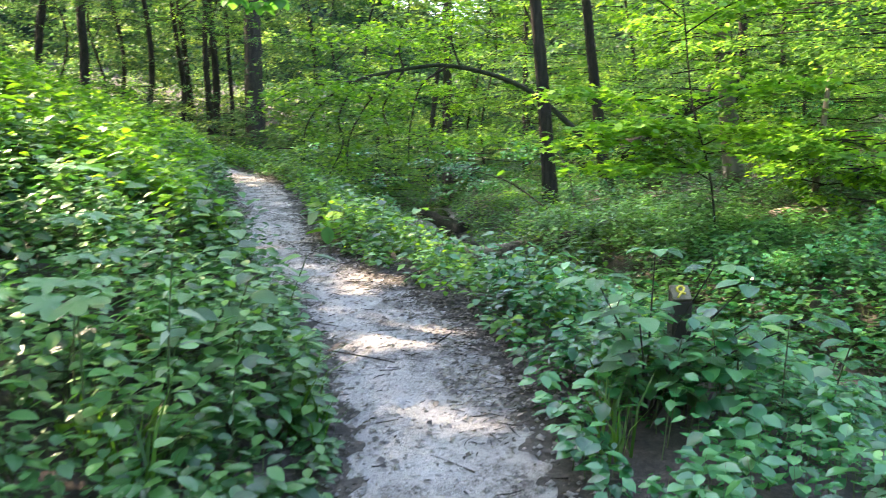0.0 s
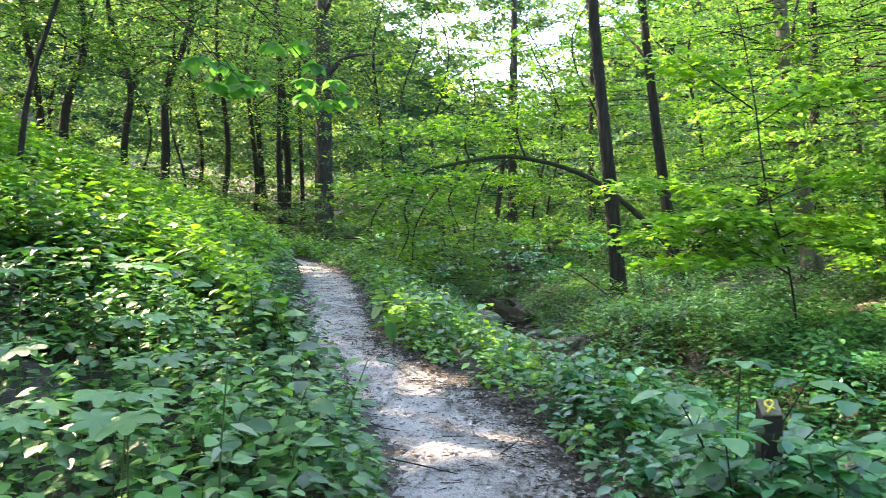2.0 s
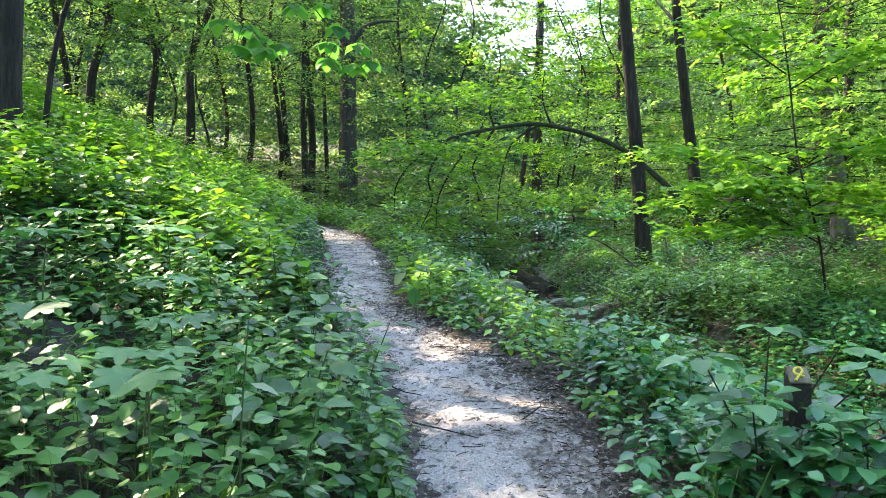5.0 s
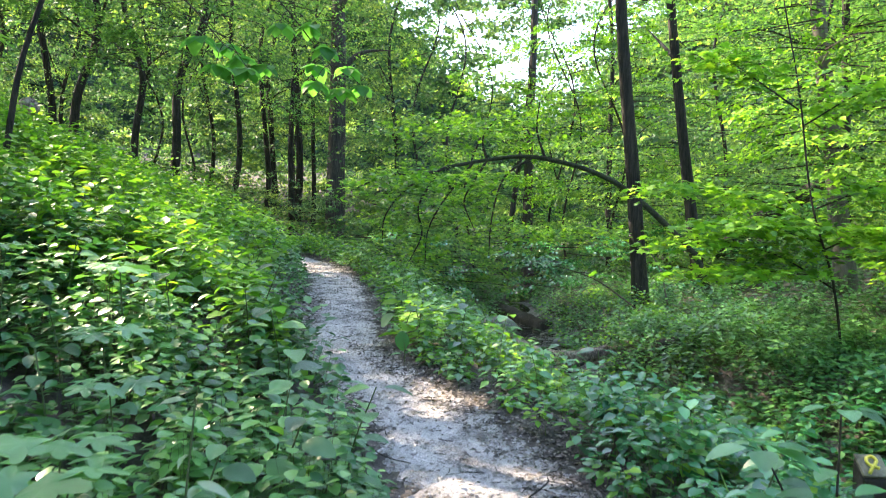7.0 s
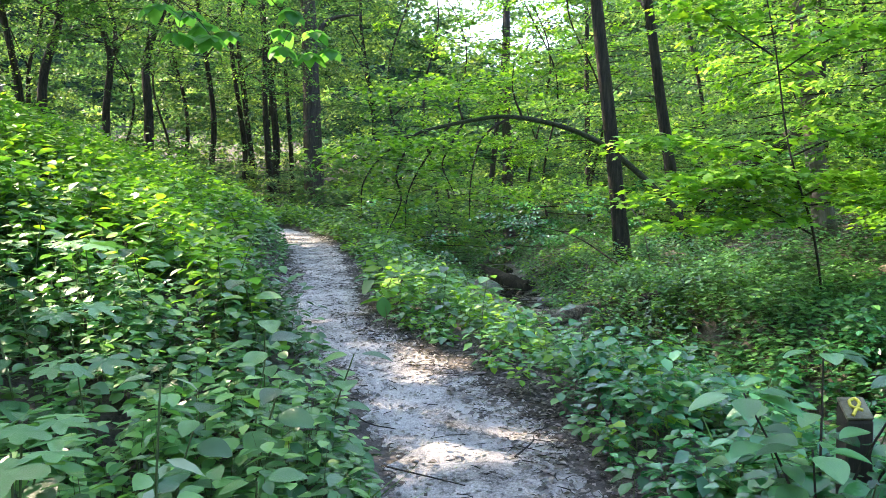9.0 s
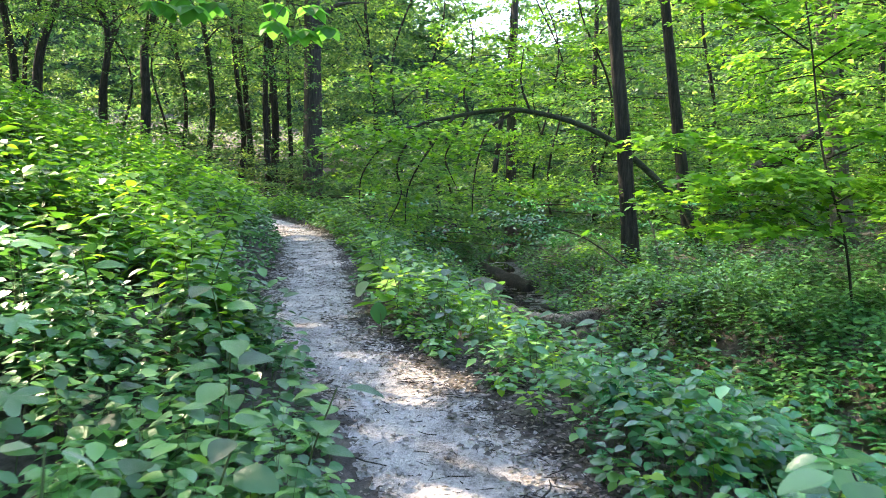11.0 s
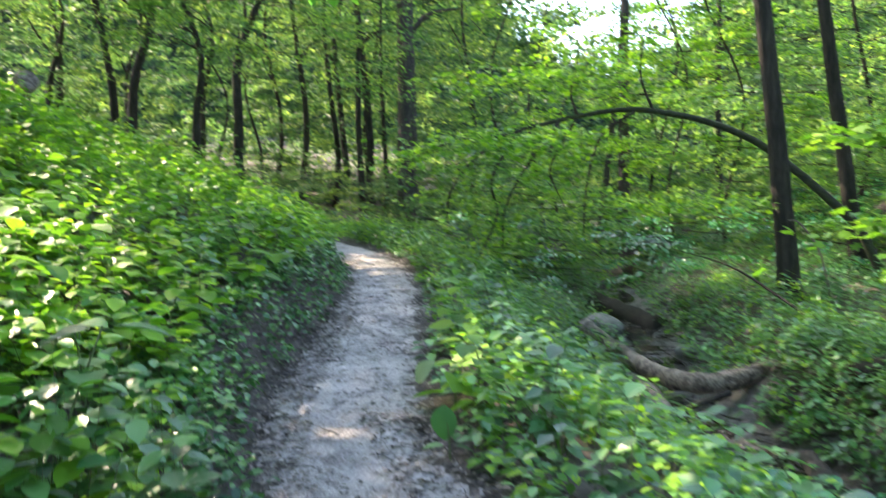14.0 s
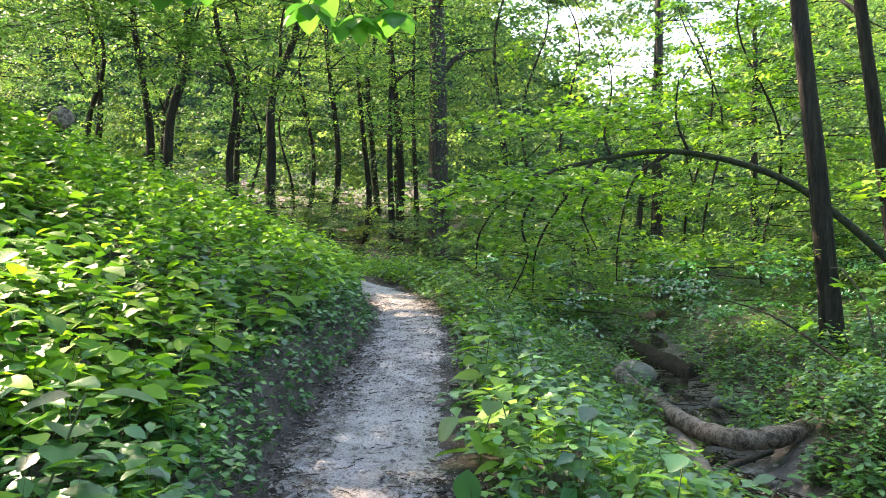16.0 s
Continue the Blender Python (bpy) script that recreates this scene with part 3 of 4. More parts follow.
# ---- far and middle woods: level boughs of leaves gathered round stems ----
def woods(name, n, box, per, radius, leaf, mat, label, bias=1.0, opened=True, tip=0.3, wood=False, clump=12):
    """Boughs in a box, gathered round stems; heights are over the ground."""
    lo, hi = np.array(box[0], float), np.array(box[1], float)
    stems = lo[:2] + rng.random((max(n // clump, 3), 2)) * (hi[:2] - lo[:2])
    own = rng.integers(0, len(stems), n)
    az = rng.uniform(0, 2 * np.pi, n)
    away = rng.uniform(0.1, 1.1, n) * radius
    c = np.stack([stems[own, 0] + np.cos(az) * away, stems[own, 1] + np.sin(az) * away, lo[2] + rng.random(n) ** bias * (hi[2] - lo[2])], 1)
    c[:, 2] += land(c[:, 0], c[:, 1])
    ok = ~(on_trail(c[:, 0], c[:, 1], radius * 1.4 + 0.3) & (c[:, 2] - land(c[:, 0], c[:, 1]) < 3.2))
    if opened:
        ok &= rng.random(n) < open_sky(c)
    c, az = c[ok], az[ok]
    long = radius * rng.uniform(0.9, 2.0, len(c))
    at, along, up = boughs(c, az, long, 7, max(per // 7, 4), leaf_tip=tip)
    ok = at[:, 2] > land(at[:, 0], at[:, 1])
    if opened:
        ok &= rng.random(len(at)) < np.where(at[:, 2] > np.where(at[:, 0] < -8, 3.0, 4.0), shade_share(at), 1)
    at, along, up = at[ok], along[ok], up[ok]
    ob = part(name, leaves(name, QUAD, at, along, up, rng.uniform(leaf * 0.6, leaf * 1.35, len(at))), mat)
    if wood:
        d = np.stack([np.cos(az), np.sin(az), np.full(len(az), 0.02)], 1) * long[:, None]
        side = unit(np.cross(d, (0, 0, 1.0)))
        ring = np.stack([side * np.cos(q) + np.array([0, 0, 1.0]) * np.sin(q) for q in (0.5, 2.6, 4.7)], 1)
        foot, tips = c - d * 0.25, c + d * 0.9 - np.array([0, 0, 0.1]) * long[:, None]
        mid = (foot + tips) / 2 + np.array([0, 0, 0.05]) * long[:, None] + rng.normal(0, 0.05, c.shape)
        v = np.concatenate([foot[:, None] + ring * 0.016, mid[:, None] + ring * 0.01, tips[:, None] + ring * 0.004], 1).reshape(-1, 3)
        q = np.array([(i * 3 + j, i * 3 + (j + 1) % 3, i * 3 + 3 + (j + 1) % 3, i * 3 + 3 + j) for i in range(2) for j in range(3)])
        part("branches", mesh_np("branches", v, (q[None] + (np.arange(len(c)) * 9)[:, None, None]).reshape(-1, 4)), BARK_DARK, ob)
    return tagged(ob, label, "foliage", kind="stuff")


# Dark green of the added backdrop stands for unlit depth behind the trees.
BACKDROP_DARK = rough_material("backdrop_shade", [(0.38, (0.004, 0.012, 0.008)), (0.5, (0.014, 0.034, 0.018)), (0.62, (0.045, 0.09, 0.036))], (1, 1, 1), 0.35, 1.6, 0.6, strength=1.0)


def far_backdrop():
    """Added dark ring for the woods' shaded depth, low where sky shows above creek."""
    az = np.radians(np.arange(0, 360, 0.5))
    deg = (np.degrees(az) + 180) % 360 - 180
    top = 17.5 - 9.5 * np.exp(-((deg - OPENING_AZ) / 9.0) ** 2) + 0.8 * wobble(deg, deg * 0, 0.7) + 0.3 * wobble(deg, deg * 0, 1.9, 2)
    rows = []
    for f in np.linspace(0, 1, 14):
        r = 88 + 30 * f
        rows.append(np.stack([-np.sin(az) * r, np.cos(az) * r + 3, -3 + f * (r * np.tan(np.radians(top)) + 4.5) + 0.8 * wobble(deg, deg * 0 + f * 40, 2.3)], 1))
    v, n = np.concatenate(rows), len(az)
    front = np.concatenate([rows[i][np.abs(deg) < 45] for i in (-1, -1, -2, -3, -5, -7, -9)])
    clumps = np.repeat(front, 5, 0) + rng.normal(0, 1, (len(front) * 5, 3)) * (2.5, 2.5, 2.4) + (0, -2.0, 0)
    ridge = np.repeat(clumps, 9, 0) + rng.normal(0, 1, (len(clumps) * 9, 3)) * (1.3, 1.3, 0.6)
    along, up = loose(len(ridge))
    tagged(part("ridge_trees", leaves("ridge_trees", QUAD, ridge, along, up, rng.uniform(0.7, 1.4, len(ridge))), LEAF_FAR), "treetop leaves added over the rim of the backdrop", "foliage", kind="stuff")
    k = np.arange(n)
    f = np.concatenate([np.stack([i * n + k, i * n + (k + 1) % n, (i + 1) * n + (k + 1) % n, (i + 1) * n + k], 1) for i in range(13)])
    return tagged(part("backdrop", smooth(mesh_np("backdrop", v, f)), BACKDROP_DARK), "dark green backdrop added for shaded depth behind the woods", "hills", kind="structure")


far_backdrop()
woods("far_woods", 2100, ((-50, 48, 0.1), (42, 60, 26)), 91, 1.9, 0.33, LEAF_FAR, "distant green woodland foliage", tip=1.1)
woods("far_brush", 420, ((-50, 36, 0.1), (22, 47, 1.8)), 84, 1.0, 0.2, LEAF_FAR, "low brush deep in the woods", tip=0.6)
woods("hill_woods", 1000, ((-30, 19, 5.0), (-6, 37, 15)), 133, 1.25, 0.115, LEAF_TREE, "mid-green foliage of the hillside woods", wood=True)
woods("hill_understory", 520, ((-30, 24, 0.3), (-7.5, 40, 3.0)), 91, 0.8, 0.11, LEAF_FAR, "low green saplings under the hillside trees", wood=True)
woods("hill_rear_woods", 1900, ((-46, 39.5, 0.2), (-6, 48, 18)), 126, 1.4, 0.155, LEAF_FAR, "dark and sunlit foliage behind the hillside trunks", tip=0.9)
woods("valley_thicket", 200, ((-4.5, 19.5, 0.1), (12, 31, 1.6)), 91, 0.7, 0.11, LEAF_SHADE, "dark thicket over the upper creek", 1.2, wood=True)
woods("valley_understory", 460, ((-4.8, 20.5, 0.2), (15, 32, 2.8)), 91, 0.85, 0.12, LEAF_TREE, "low green shrubs along the creek", 1.2, wood=True)
woods("valley_rear_woods", 1150, ((-9, 33.5, 0.2), (24, 45, 15)), 119, 1.4, 0.15, LEAF_FAR, "green foliage behind the creek valley", 1.1, tip=0.9)
woods("valley_woods", 760, ((2.6, 19.5, 1.5), (18, 32, 13)), 126, 1.1, 0.12, LEAF_TREE, "bright green foliage over the creek valley", wood=True)
woods("right_woods", 700, ((5.4, 10.5, 1.2), (15, 19.5, 10)), 126, 0.9, 0.105, LEAF_TREE, "sunlit maple foliage beyond the creek", 0.9, wood=True)
woods("right_near_woods", 90, ((4.0, 12, 1.8), (7.0, 16.5, 6.5)), 98, 0.75, 0.12, LEAF_SUNLIT, "maple foliage in front of a pale trunk", wood=True)
woods("gap_foliage", 170, ((-5.0, 27, 2.6), (6.0, 33, 9.0)), 98, 0.8, 0.13, LEAF_SUNLIT, "thin backlit foliage below the bright sky", opened=False, wood=True)
woods("sunlit_bush", 45, ((5.2, 10.8, 0.3), (7.2, 12.4, 1.5)), 70, 0.55, 0.12, LEAF_SUNLIT, "pale sunlit bush beyond the creek", wood=True)
woods("side_woods", 700, ((-30, -25, 0.5), (-9, 15, 14)), 35, 1.0, 0.4, LEAF_TREE, "woodland foliage on the hill")
woods("rear_woods", 800, ((-9, -26, 0.5), (30, -7, 14)), 35, 1.0, 0.4, LEAF_TREE, "woodland foliage down the valley")


# unseen closed canopy added sunward to block the sun, thinner over the valley
def canopy():
    n = 2600
    c = np.stack([rng.uniform(-52, 24, n), rng.uniform(-24, 60, n), rng.uniform(17, 22, n)], 1)
    c = c[rng.random(n) < np.where(c[:, 0] > -9, 0.06, 1.0)]
    m = 2300
    c = np.concatenate([c, np.stack([rng.uniform(-34, -6, m), rng.uniform(5, 44, m), rng.uniform(17, 22, m)], 1)])
    at = np.repeat(c, 18, 0) + rng.normal(0, 1, (len(c) * 18, 3)) * (0.9, 0.9, 0.25)
    at = at[rng.random(len(at)) < open_sky(at) * shade_share(at)]
    along, up = loose(len(at))
    return tagged(part("canopy", leaves("canopy", QUAD, at, along, up, rng.uniform(0.4, 0.66, len(at))), LEAF_CANOPY), "unseen leafy canopy overhead, added to shade the ground", "foliage", kind="stuff")


canopy()

# ---- undergrowth ----
def herbs(name, n, box, high, mat, label, shape=OVATE, leaf=0.11, per=9, keep=None, margin=0.02):
    x, y = rng.uniform(box[0], box[1], n), rng.uniform(box[2], box[3], n)
    ok = ~on_trail(x, y, margin) & ~in_creek(x, y, 0.05)
    ok &= ((x - 0.75) / 0.65) ** 2 + ((y - 13.35) / 0.6) ** 2 > 1     # bare mud round the creek log
    if keep is not None:
        ok &= keep(x, y)
    ok &= rng.random(n) < 0.72 + 0.5 * wobble(x, y, 2.6, 8)
    x, y = x[ok], y[ok]
    h = rng.uniform(high[0], high[1], len(x)) * (0.85 + 0.3 * wobble(x, y, 1.1, 5) + 0.3 * wobble(x, y, 3.3, 1))
    h *= np.where(on_trail(x, y, margin + 0.2), 0.55, 1)
    z = land(x, y)
    lean_ = rng.normal(0, 0.14, (len(x), 2))
    lv = np.tile(np.linspace(0.42, 1, per) ** 0.8, (len(x), 1))
    at = np.stack([x[:, None] + lean_[:, :1] * lv * h[:, None], y[:, None] + lean_[:, 1:] * lv * h[:, None], z[:, None] + lv * h[:, None]], -1)
    a = rng.uniform(0, 6.28, (len(x), 1)) + np.arange(per)[None] * 2.4 + rng.normal(0, 0.3, (len(x), per))
    along = np.stack([np.cos(a), np.sin(a), rng.normal(-0.1, 0.22, a.shape)], -1)
    up = np.stack([rng.normal(0, 0.22, a.shape), rng.normal(0, 0.22, a.shape), np.ones(a.shape)], -1)
    size = leaf * (1.05 - 0.3 * lv) * rng.uniform(0.7, 1.3, (len(x), 1))
    at = at + along * 0.03
    me = leaves(name, shape, at.reshape(-1, 3), along.reshape(-1, 3), up.reshape(-1, 3), size.reshape(-1))
    ob = tagged(part(name, me, mat), label, "undergrowth", kind="stuff")
    # stems: three-sided slivers
    top = np.stack([x + lean_[:, 0] * h, y + lean_[:, 1] * h, z + h], 1)
    foot = np.stack([x, y, z - 0.02], 1)
    a0 = rng.uniform(0, 6.28, len(x))
    ring = np.stack([np.stack([np.cos(a0 + q), np.sin(a0 + q), a0 * 0], 1) * 0.004 for q in (0, 2.1, 4.2)], 1)
    v = np.concatenate([foot[:, None] + ring, top[:, None]], 1).reshape(-1, 3)
    b = (np.arange(len(x)) * 4)[:, None, None]
    f = (np.array([[0, 1, 3], [1, 2, 3], [2, 0, 3]])[None] + b).reshape(-1, 3)
    part("stems", mesh_np("stems", v, f), STEM, ob)
    return ob


def left_side(x, y):
    return x < curve_at(y, TRAIL_Y, TRAIL_X)


def right_side(x, y):
    return ~left_side(x, y)


herbs("slope_undergrowth", 5200, (-11, -1, 9.5, 20), (0.2, 0.66), LEAF_SUNLIT, "dense herbs in sunlit green covering the slope", SMALL, 0.135, 9, left_side, 0.24)
# Shade among the sunlit herbs is put in as a darker leaf colour.
herbs("slope_shade_undergrowth", 3200, (-11, -1, 9.5, 20), (0.15, 0.5), LEAF_HERB, "herbs in shade green between the sunlit-green ones", QUAD, 0.13, 8, left_side, 0.2)
herbs("slope_front_undergrowth", 1200, (-7, -1.5, 5.8, 9.8), (0.32, 0.68), LEAF_SUNLIT, "tall herbs in sunlit green on the slope above the path", OVATE, 0.135, 8, left_side, 0.36)
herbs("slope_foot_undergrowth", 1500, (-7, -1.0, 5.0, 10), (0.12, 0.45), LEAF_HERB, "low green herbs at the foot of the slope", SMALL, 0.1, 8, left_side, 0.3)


def bank_plants():
    """Small plants that cling to the cut bank."""
    y = rng.uniform(6.5, 15, 700)
    x = curve_at(y, TRAIL_Y, TRAIL_X) - np.interp(y, TRAIL_Y, TRAIL_W) - rng.uniform(0.03, 0.4, 700)
    at = np.repeat(np.stack([x, y, land(x, y)], 1), 6, 0) + rng.normal(0, 0.05, (4200, 3)) + (0.02, 0, 0.06)
    along, up = loose(len(at), 0.2, 0.4)
    tagged(part("bank_plants", leaves("bank_plants", SMALL, at, along, up, rng.uniform(0.03, 0.08, len(at))), LEAF_HERB), "small plants clinging to the earth bank", "undergrowth", kind="stuff")


bank_plants()
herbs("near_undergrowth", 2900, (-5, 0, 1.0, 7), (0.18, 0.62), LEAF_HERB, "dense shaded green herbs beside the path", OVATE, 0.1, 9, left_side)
herbs("path_edge_undergrowth", 2300, (-5, 2.5, 4.8, 20), (0.22, 0.55), LEAF_SUNLIT, "herbs in sunlit green between path and creek", SMALL, 0.1, 8, right_side)
herbs("path_side_undergrowth", 3600, (-5, 4.5, 4.5, 20), (0.16, 0.46), LEAF_HERB, "low green herbs between path and creek", SMALL, 0.095, 8, right_side)
herbs("near_right_undergrowth", 3000, (0.4, 6.5, 1.0, 9), (0.28, 0.58), LEAF_SHADE, "dark shaded herbs beside the path", SMALL, 0.11, 8, right_side)
herbs("valley_undergrowth", 12000, (-6, 15, 6, 32), (0.18, 0.62), LEAF_HERB, "fine green herbs on the creek banks", QUAD, 0.14, 8, right_side)
herbs("ground_cover", 1500, (-4.2, 0, 1.4, 6.5), (0.06, 0.24), LEAF_HERB, "small low leaves between the taller herbs", SMALL, 0.055, 8, left_side)
herbs("right_ground_cover", 1500, (0.3, 4.2, 1.4, 7.5), (0.06, 0.24), LEAF_SHADE, "small low leaves between the taller herbs", SMALL, 0.055, 8, right_side)
herbs("creek_bank_undergrowth", 2900, (1.2, 9, 5, 15), (0.2, 0.5), LEAF_HERB, "lush green herbs beyond the creek", SMALL, 0.1, 8, right_side)
herbs("creek_slope_undergrowth", 2600, (0.6, 5, 6.5, 14), (0.12, 0.36), LEAF_HERB, "low herbs on the slope down to the creek", QUAD, 0.1, 10, right_side)
herbs("bend_undergrowth", 2200, (-11, -3, 19.3, 28), (0.3, 0.75), LEAF_SUNLIT, "herbs closing in where the path bends away", QUAD, 0.14, 9)
herbs("rear_undergrowth", 3000, (-9, 9, -12, 1.2), (0.3, 0.6), LEAF_HERB, "green herbs along the path behind", QUAD, 0.16, 8)
herbs("far_undergrowth", 5000, (-60, 45, 34, 86), (0.5, 1.4), LEAF_FAR, "far green brush on the forest floor", QUAD, 0.42, 8)
herbs("hill_undergrowth", 11000, (-34, -4, 17, 46), (0.25, 0.65), LEAF_HERB, "green herbs under the hillside trees", QUAD, 0.2, 8, left_side)

# ---- leaves that hang apart: one object each, on shared meshes ----
def leaf_mesh(name, shape, mat):
    pts, tris = shape
    me = smooth(mesh_np(name, pts, tris))
    me.materials.append(mat)
    return me


LEAF_MESH = {"ovate": leaf_mesh("leaf", BROAD, LEAF_SUNLIT), "herb": leaf_mesh("leaf", BROAD, LEAF_HERB), "dark": leaf_mesh("leaf", BROAD, LEAF_SHADE),
             "lobed": leaf_mesh("leaf", LOBED, LEAF_WIDE), "lance": leaf_mesh("leaf", LANCE, LEAF_PALE), "maple": leaf_mesh("leaf", LOBED, LEAF_SUNLIT),
             "pale": leaf_mesh("leaf", BROAD, LEAF_PALE), "over": leaf_mesh("leaf", BROAD, LEAF_OVER), "wide": leaf_mesh("leaf", BROAD, LEAF_WIDE)}
pick = random.Random(11)


def hang_leaf(parent, kind, at, along, up, size, name="leaf"):
    d = Vector(along).normalized()
    side = d.cross(Vector(up)).normalized()
    nor = side.cross(d)
    m = Matrix((side, d, nor)).transposed().to_4x4() @ Matrix.Diagonal((size, size, size, 1))
    ob = new(name, LEAF_MESH[kind])
    ob.parent = parent
    ob.matrix_basis = Matrix.Translation(at) @ m
    return ob


def stem(parent, points, r0, r1, mat=STEM, sides=5, name="stem"):
    path = bend(points, 5)
    return part(name, tube_mesh(name, path, np.linspace(r0, r1, len(path)), sides), mat, parent)


def leafy_plant(name, label, at, high, kind, size, pairs=5, lean_=(0.1, 0.05), group="leafy plants", spread=1.0, top_only=False):
    """A herb: one stem and leaves in turning pairs."""
    root = thing(name, label, "plant", group, at)
    pts = [(0, 0, -0.04), (lean_[0] * 0.3, lean_[1] * 0.3, high * 0.5), (lean_[0], lean_[1], high)]
    stem(root, pts, 0.006, 0.003)
    path = bend(pts, 5)
    for i in range(pairs):
        f = 1.0 if top_only else 0.32 + 0.68 * i / max(pairs - 1, 1)
        p = path[int(f * (len(path) - 1))]
        turn = i * 1.57 + pick.uniform(-0.3, 0.3) if not top_only else i * 6.28 / (2 * pairs)
        for half in (0, math.pi):
            a = turn + half
            d = (math.cos(a), math.sin(a), pick.uniform(-0.25, 0.2) * spread)
            q = Vector(p) + Vector(d) * 0.03
            hang_leaf(root, kind, q, d, (pick.gauss(0, 0.2), pick.gauss(0, 0.2), 1), size * (1.15 - 0.4 * f) * pick.uniform(0.8, 1.2))
    return root


def ground_at(x, y, dz=0.0):
    return (x, y, float(land(x, y)) + dz)


BIG = "tall herb with broad leaves in sunlit green beside the path"
SHADY = "shaded green herb with paired leaves beside the path"
kinds = [leafy_plant("leafy_plant", BIG, ground_at(-1.35, 9.15), 0.42, "ovate", 0.24, 4),
         leafy_plant("leafy_plant", BIG, ground_at(-2.75, 8.15), 0.5, "ovate", 0.2, 5, (0.16, 0.0)),
         leafy_plant("leafy_plant", SHADY, ground_at(-0.95, 4.5), 0.62, "herb", 0.17, 5, (0.16, 0.0)),
         leafy_plant("leafy_plant", SHADY, ground_at(1.9, 4.6), 0.55, "dark", 0.16, 6),
         leafy_plant("leafy_plant", SHADY, ground_at(-1.3, 3.6), 0.5, "herb", 0.15, 6)]
SPOTS = [(-3.0, 7.9, 0), (-3.3, 8.5, 1), (-2.95, 8.9, 1), (-3.6, 7.6, 0), (-3.9, 8.3, 0), (-4.3, 7.9, 1), (-1.2, 9.45, 0), (-1.15, 8.9, 1), (-0.95, 9.6, 1), (-1.45, 9.9, 0),
         (-1.6, 10.6, 1), (-1.3, 10.4, 2), (-1.75, 11.4, 1), (-1.5, 12.0, 2), (-2.1, 12.8, 1), (-0.7, 8.6, 2), (-0.3, 7.9, 2), (0.05, 7.3, 3), (0.5, 6.9, 3), (0.75, 6.2, 3),
         (0.95, 5.6, 3), (1.2, 5.1, 3), (1.5, 4.5, 3), (1.75, 3.9, 3), (2.1, 4.1, 3), (1.4, 3.5, 3), (2.4, 4.8, 3), (2.7, 5.5, 3), (1.9, 5.6, 3), (1.5, 6.6, 2),
         (-1.2, 4.2, 2), (-1.35, 4.9, 2), (-1.55, 5.5, 2), (-1.7, 4.4, 4), (-1.1, 3.9, 4), (-0.95, 3.4, 4), (-1.6, 3.2, 4), (-2.1, 4.0, 4), (-2.4, 4.6, 2), (-2.2, 5.4, 2),
         (-2.6, 6.1, 2), (-2.0, 6.3, 2), (-3.0, 5.6, 4), (-2.9, 6.8, 1), (-3.5, 6.7, 1), (-2.3, 6.9, 4), (-1.9, 5.9, 4), (-3.3, 10.4, 1), (-3.5, 11.2, 1), (-3.7, 10.0, 0),
         (1.1, 3.7, 3), (1.38, 3.72, 3), (1.55, 3.95, 3), (1.0, 4.0, 3), (0.9, 4.4, 4), (2.9, 6.6, 2), (2.2, 7.2, 3), (1.4, 7.7, 2), (0.6, 8.4, 2), (0.2, 9.3, 2), (-0.4, 10.6, 2), (-0.6, 11.7, 2)]
for x, y, k in SPOTS:
    s = pick.uniform(0.75, 1.15)
    copy_thing(kinds[k], Matrix.Translation(ground_at(x, y)) @ Matrix.Rotation(pick.uniform(0, 6.28), 4, "Z") @ Matrix.Scale(s, 4))

# umbrella-leaved plants and the nettle with sheen-whitened leaves in the near undergrowth
UMB = "shade herb with one whorl of wide lobed leaves"
umbrella = leafy_plant("umbrella_leaf_plant", UMB, ground_at(-1.46, 2.98), 0.66, "lobed", 0.28, 3, (0.04, 0.0), "umbrella plants", 0.6, True)
for x, y, s in [(-1.7, 2.8, 0.9), (-1.31, 2.75, 1.02), (-2.15, 3.45, 0.9), (-2.0, 4.3, 0.9), (-2.6, 4.1, 1.0), (-2.3, 5.0, 1.0), (-2.9, 4.8, 0.95), (-1.75, 3.9, 0.85)]:
    copy_thing(umbrella, Matrix.Translation(ground_at(x, y)) @ Matrix.Rotation(pick.uniform(0, 6.28), 4, "Z") @ Matrix.Scale(s, 4))
nettle = leafy_plant("nettle", "upright nettle beside the path, leaves whitened for sky sheen", ground_at(-1.15, 3.15), 0.82, "lance", 0.14, 7, (0.05, 0.0), "nettles")
copy_thing(nettle, Matrix.Translation(ground_at(-0.85, 3.0)) @ Matrix.Scale(0.6, 4))
# one drooping leaf in the shade at the path's edge, and a pale fallen one
drooping = leafy_plant("seedling", "small seedling with one dark hanging leaf", ground_at(-1.2, 8.3), 0.3, "herb", 0.1, 1, (-0.03, 0.0))
hang_leaf(drooping, "herb", (-0.03, 0, 0.3), (0, -0.1, -1), (0, -1, 0), 0.2)
hang_leaf(kinds[0], "pale", (-0.22, -0.1, 0.2), (0.5, -0.3, 0.7), (-0.5, -0.7, 0.5), 0.2)


# ---- shrub and marker post beside the path ----
post = thing("marker_post", "dark wooden trail post with slanted top and yellow mark", "post", "", ground_at(1.25, 4.05, -0.1))
bm = bmesh.new()
bmesh.ops.create_cube(bm, size=1)
for v in bm.verts:
    v.co = Vector((v.co.x * 0.1, v.co.y * 0.1, (v.co.z + 0.5) * 0.68 + (0.06 * (v.co.y + 0.5) if v.co.z > 0 else 0)))
bmesh.ops.bevel(bm, geom=bm.edges[:], offset=0.006, segments=1, affect="EDGES")
me = bpy.data.meshes.new("shaft")
bm.to_mesh(me)
part("shaft", me, POST_WOOD, post)
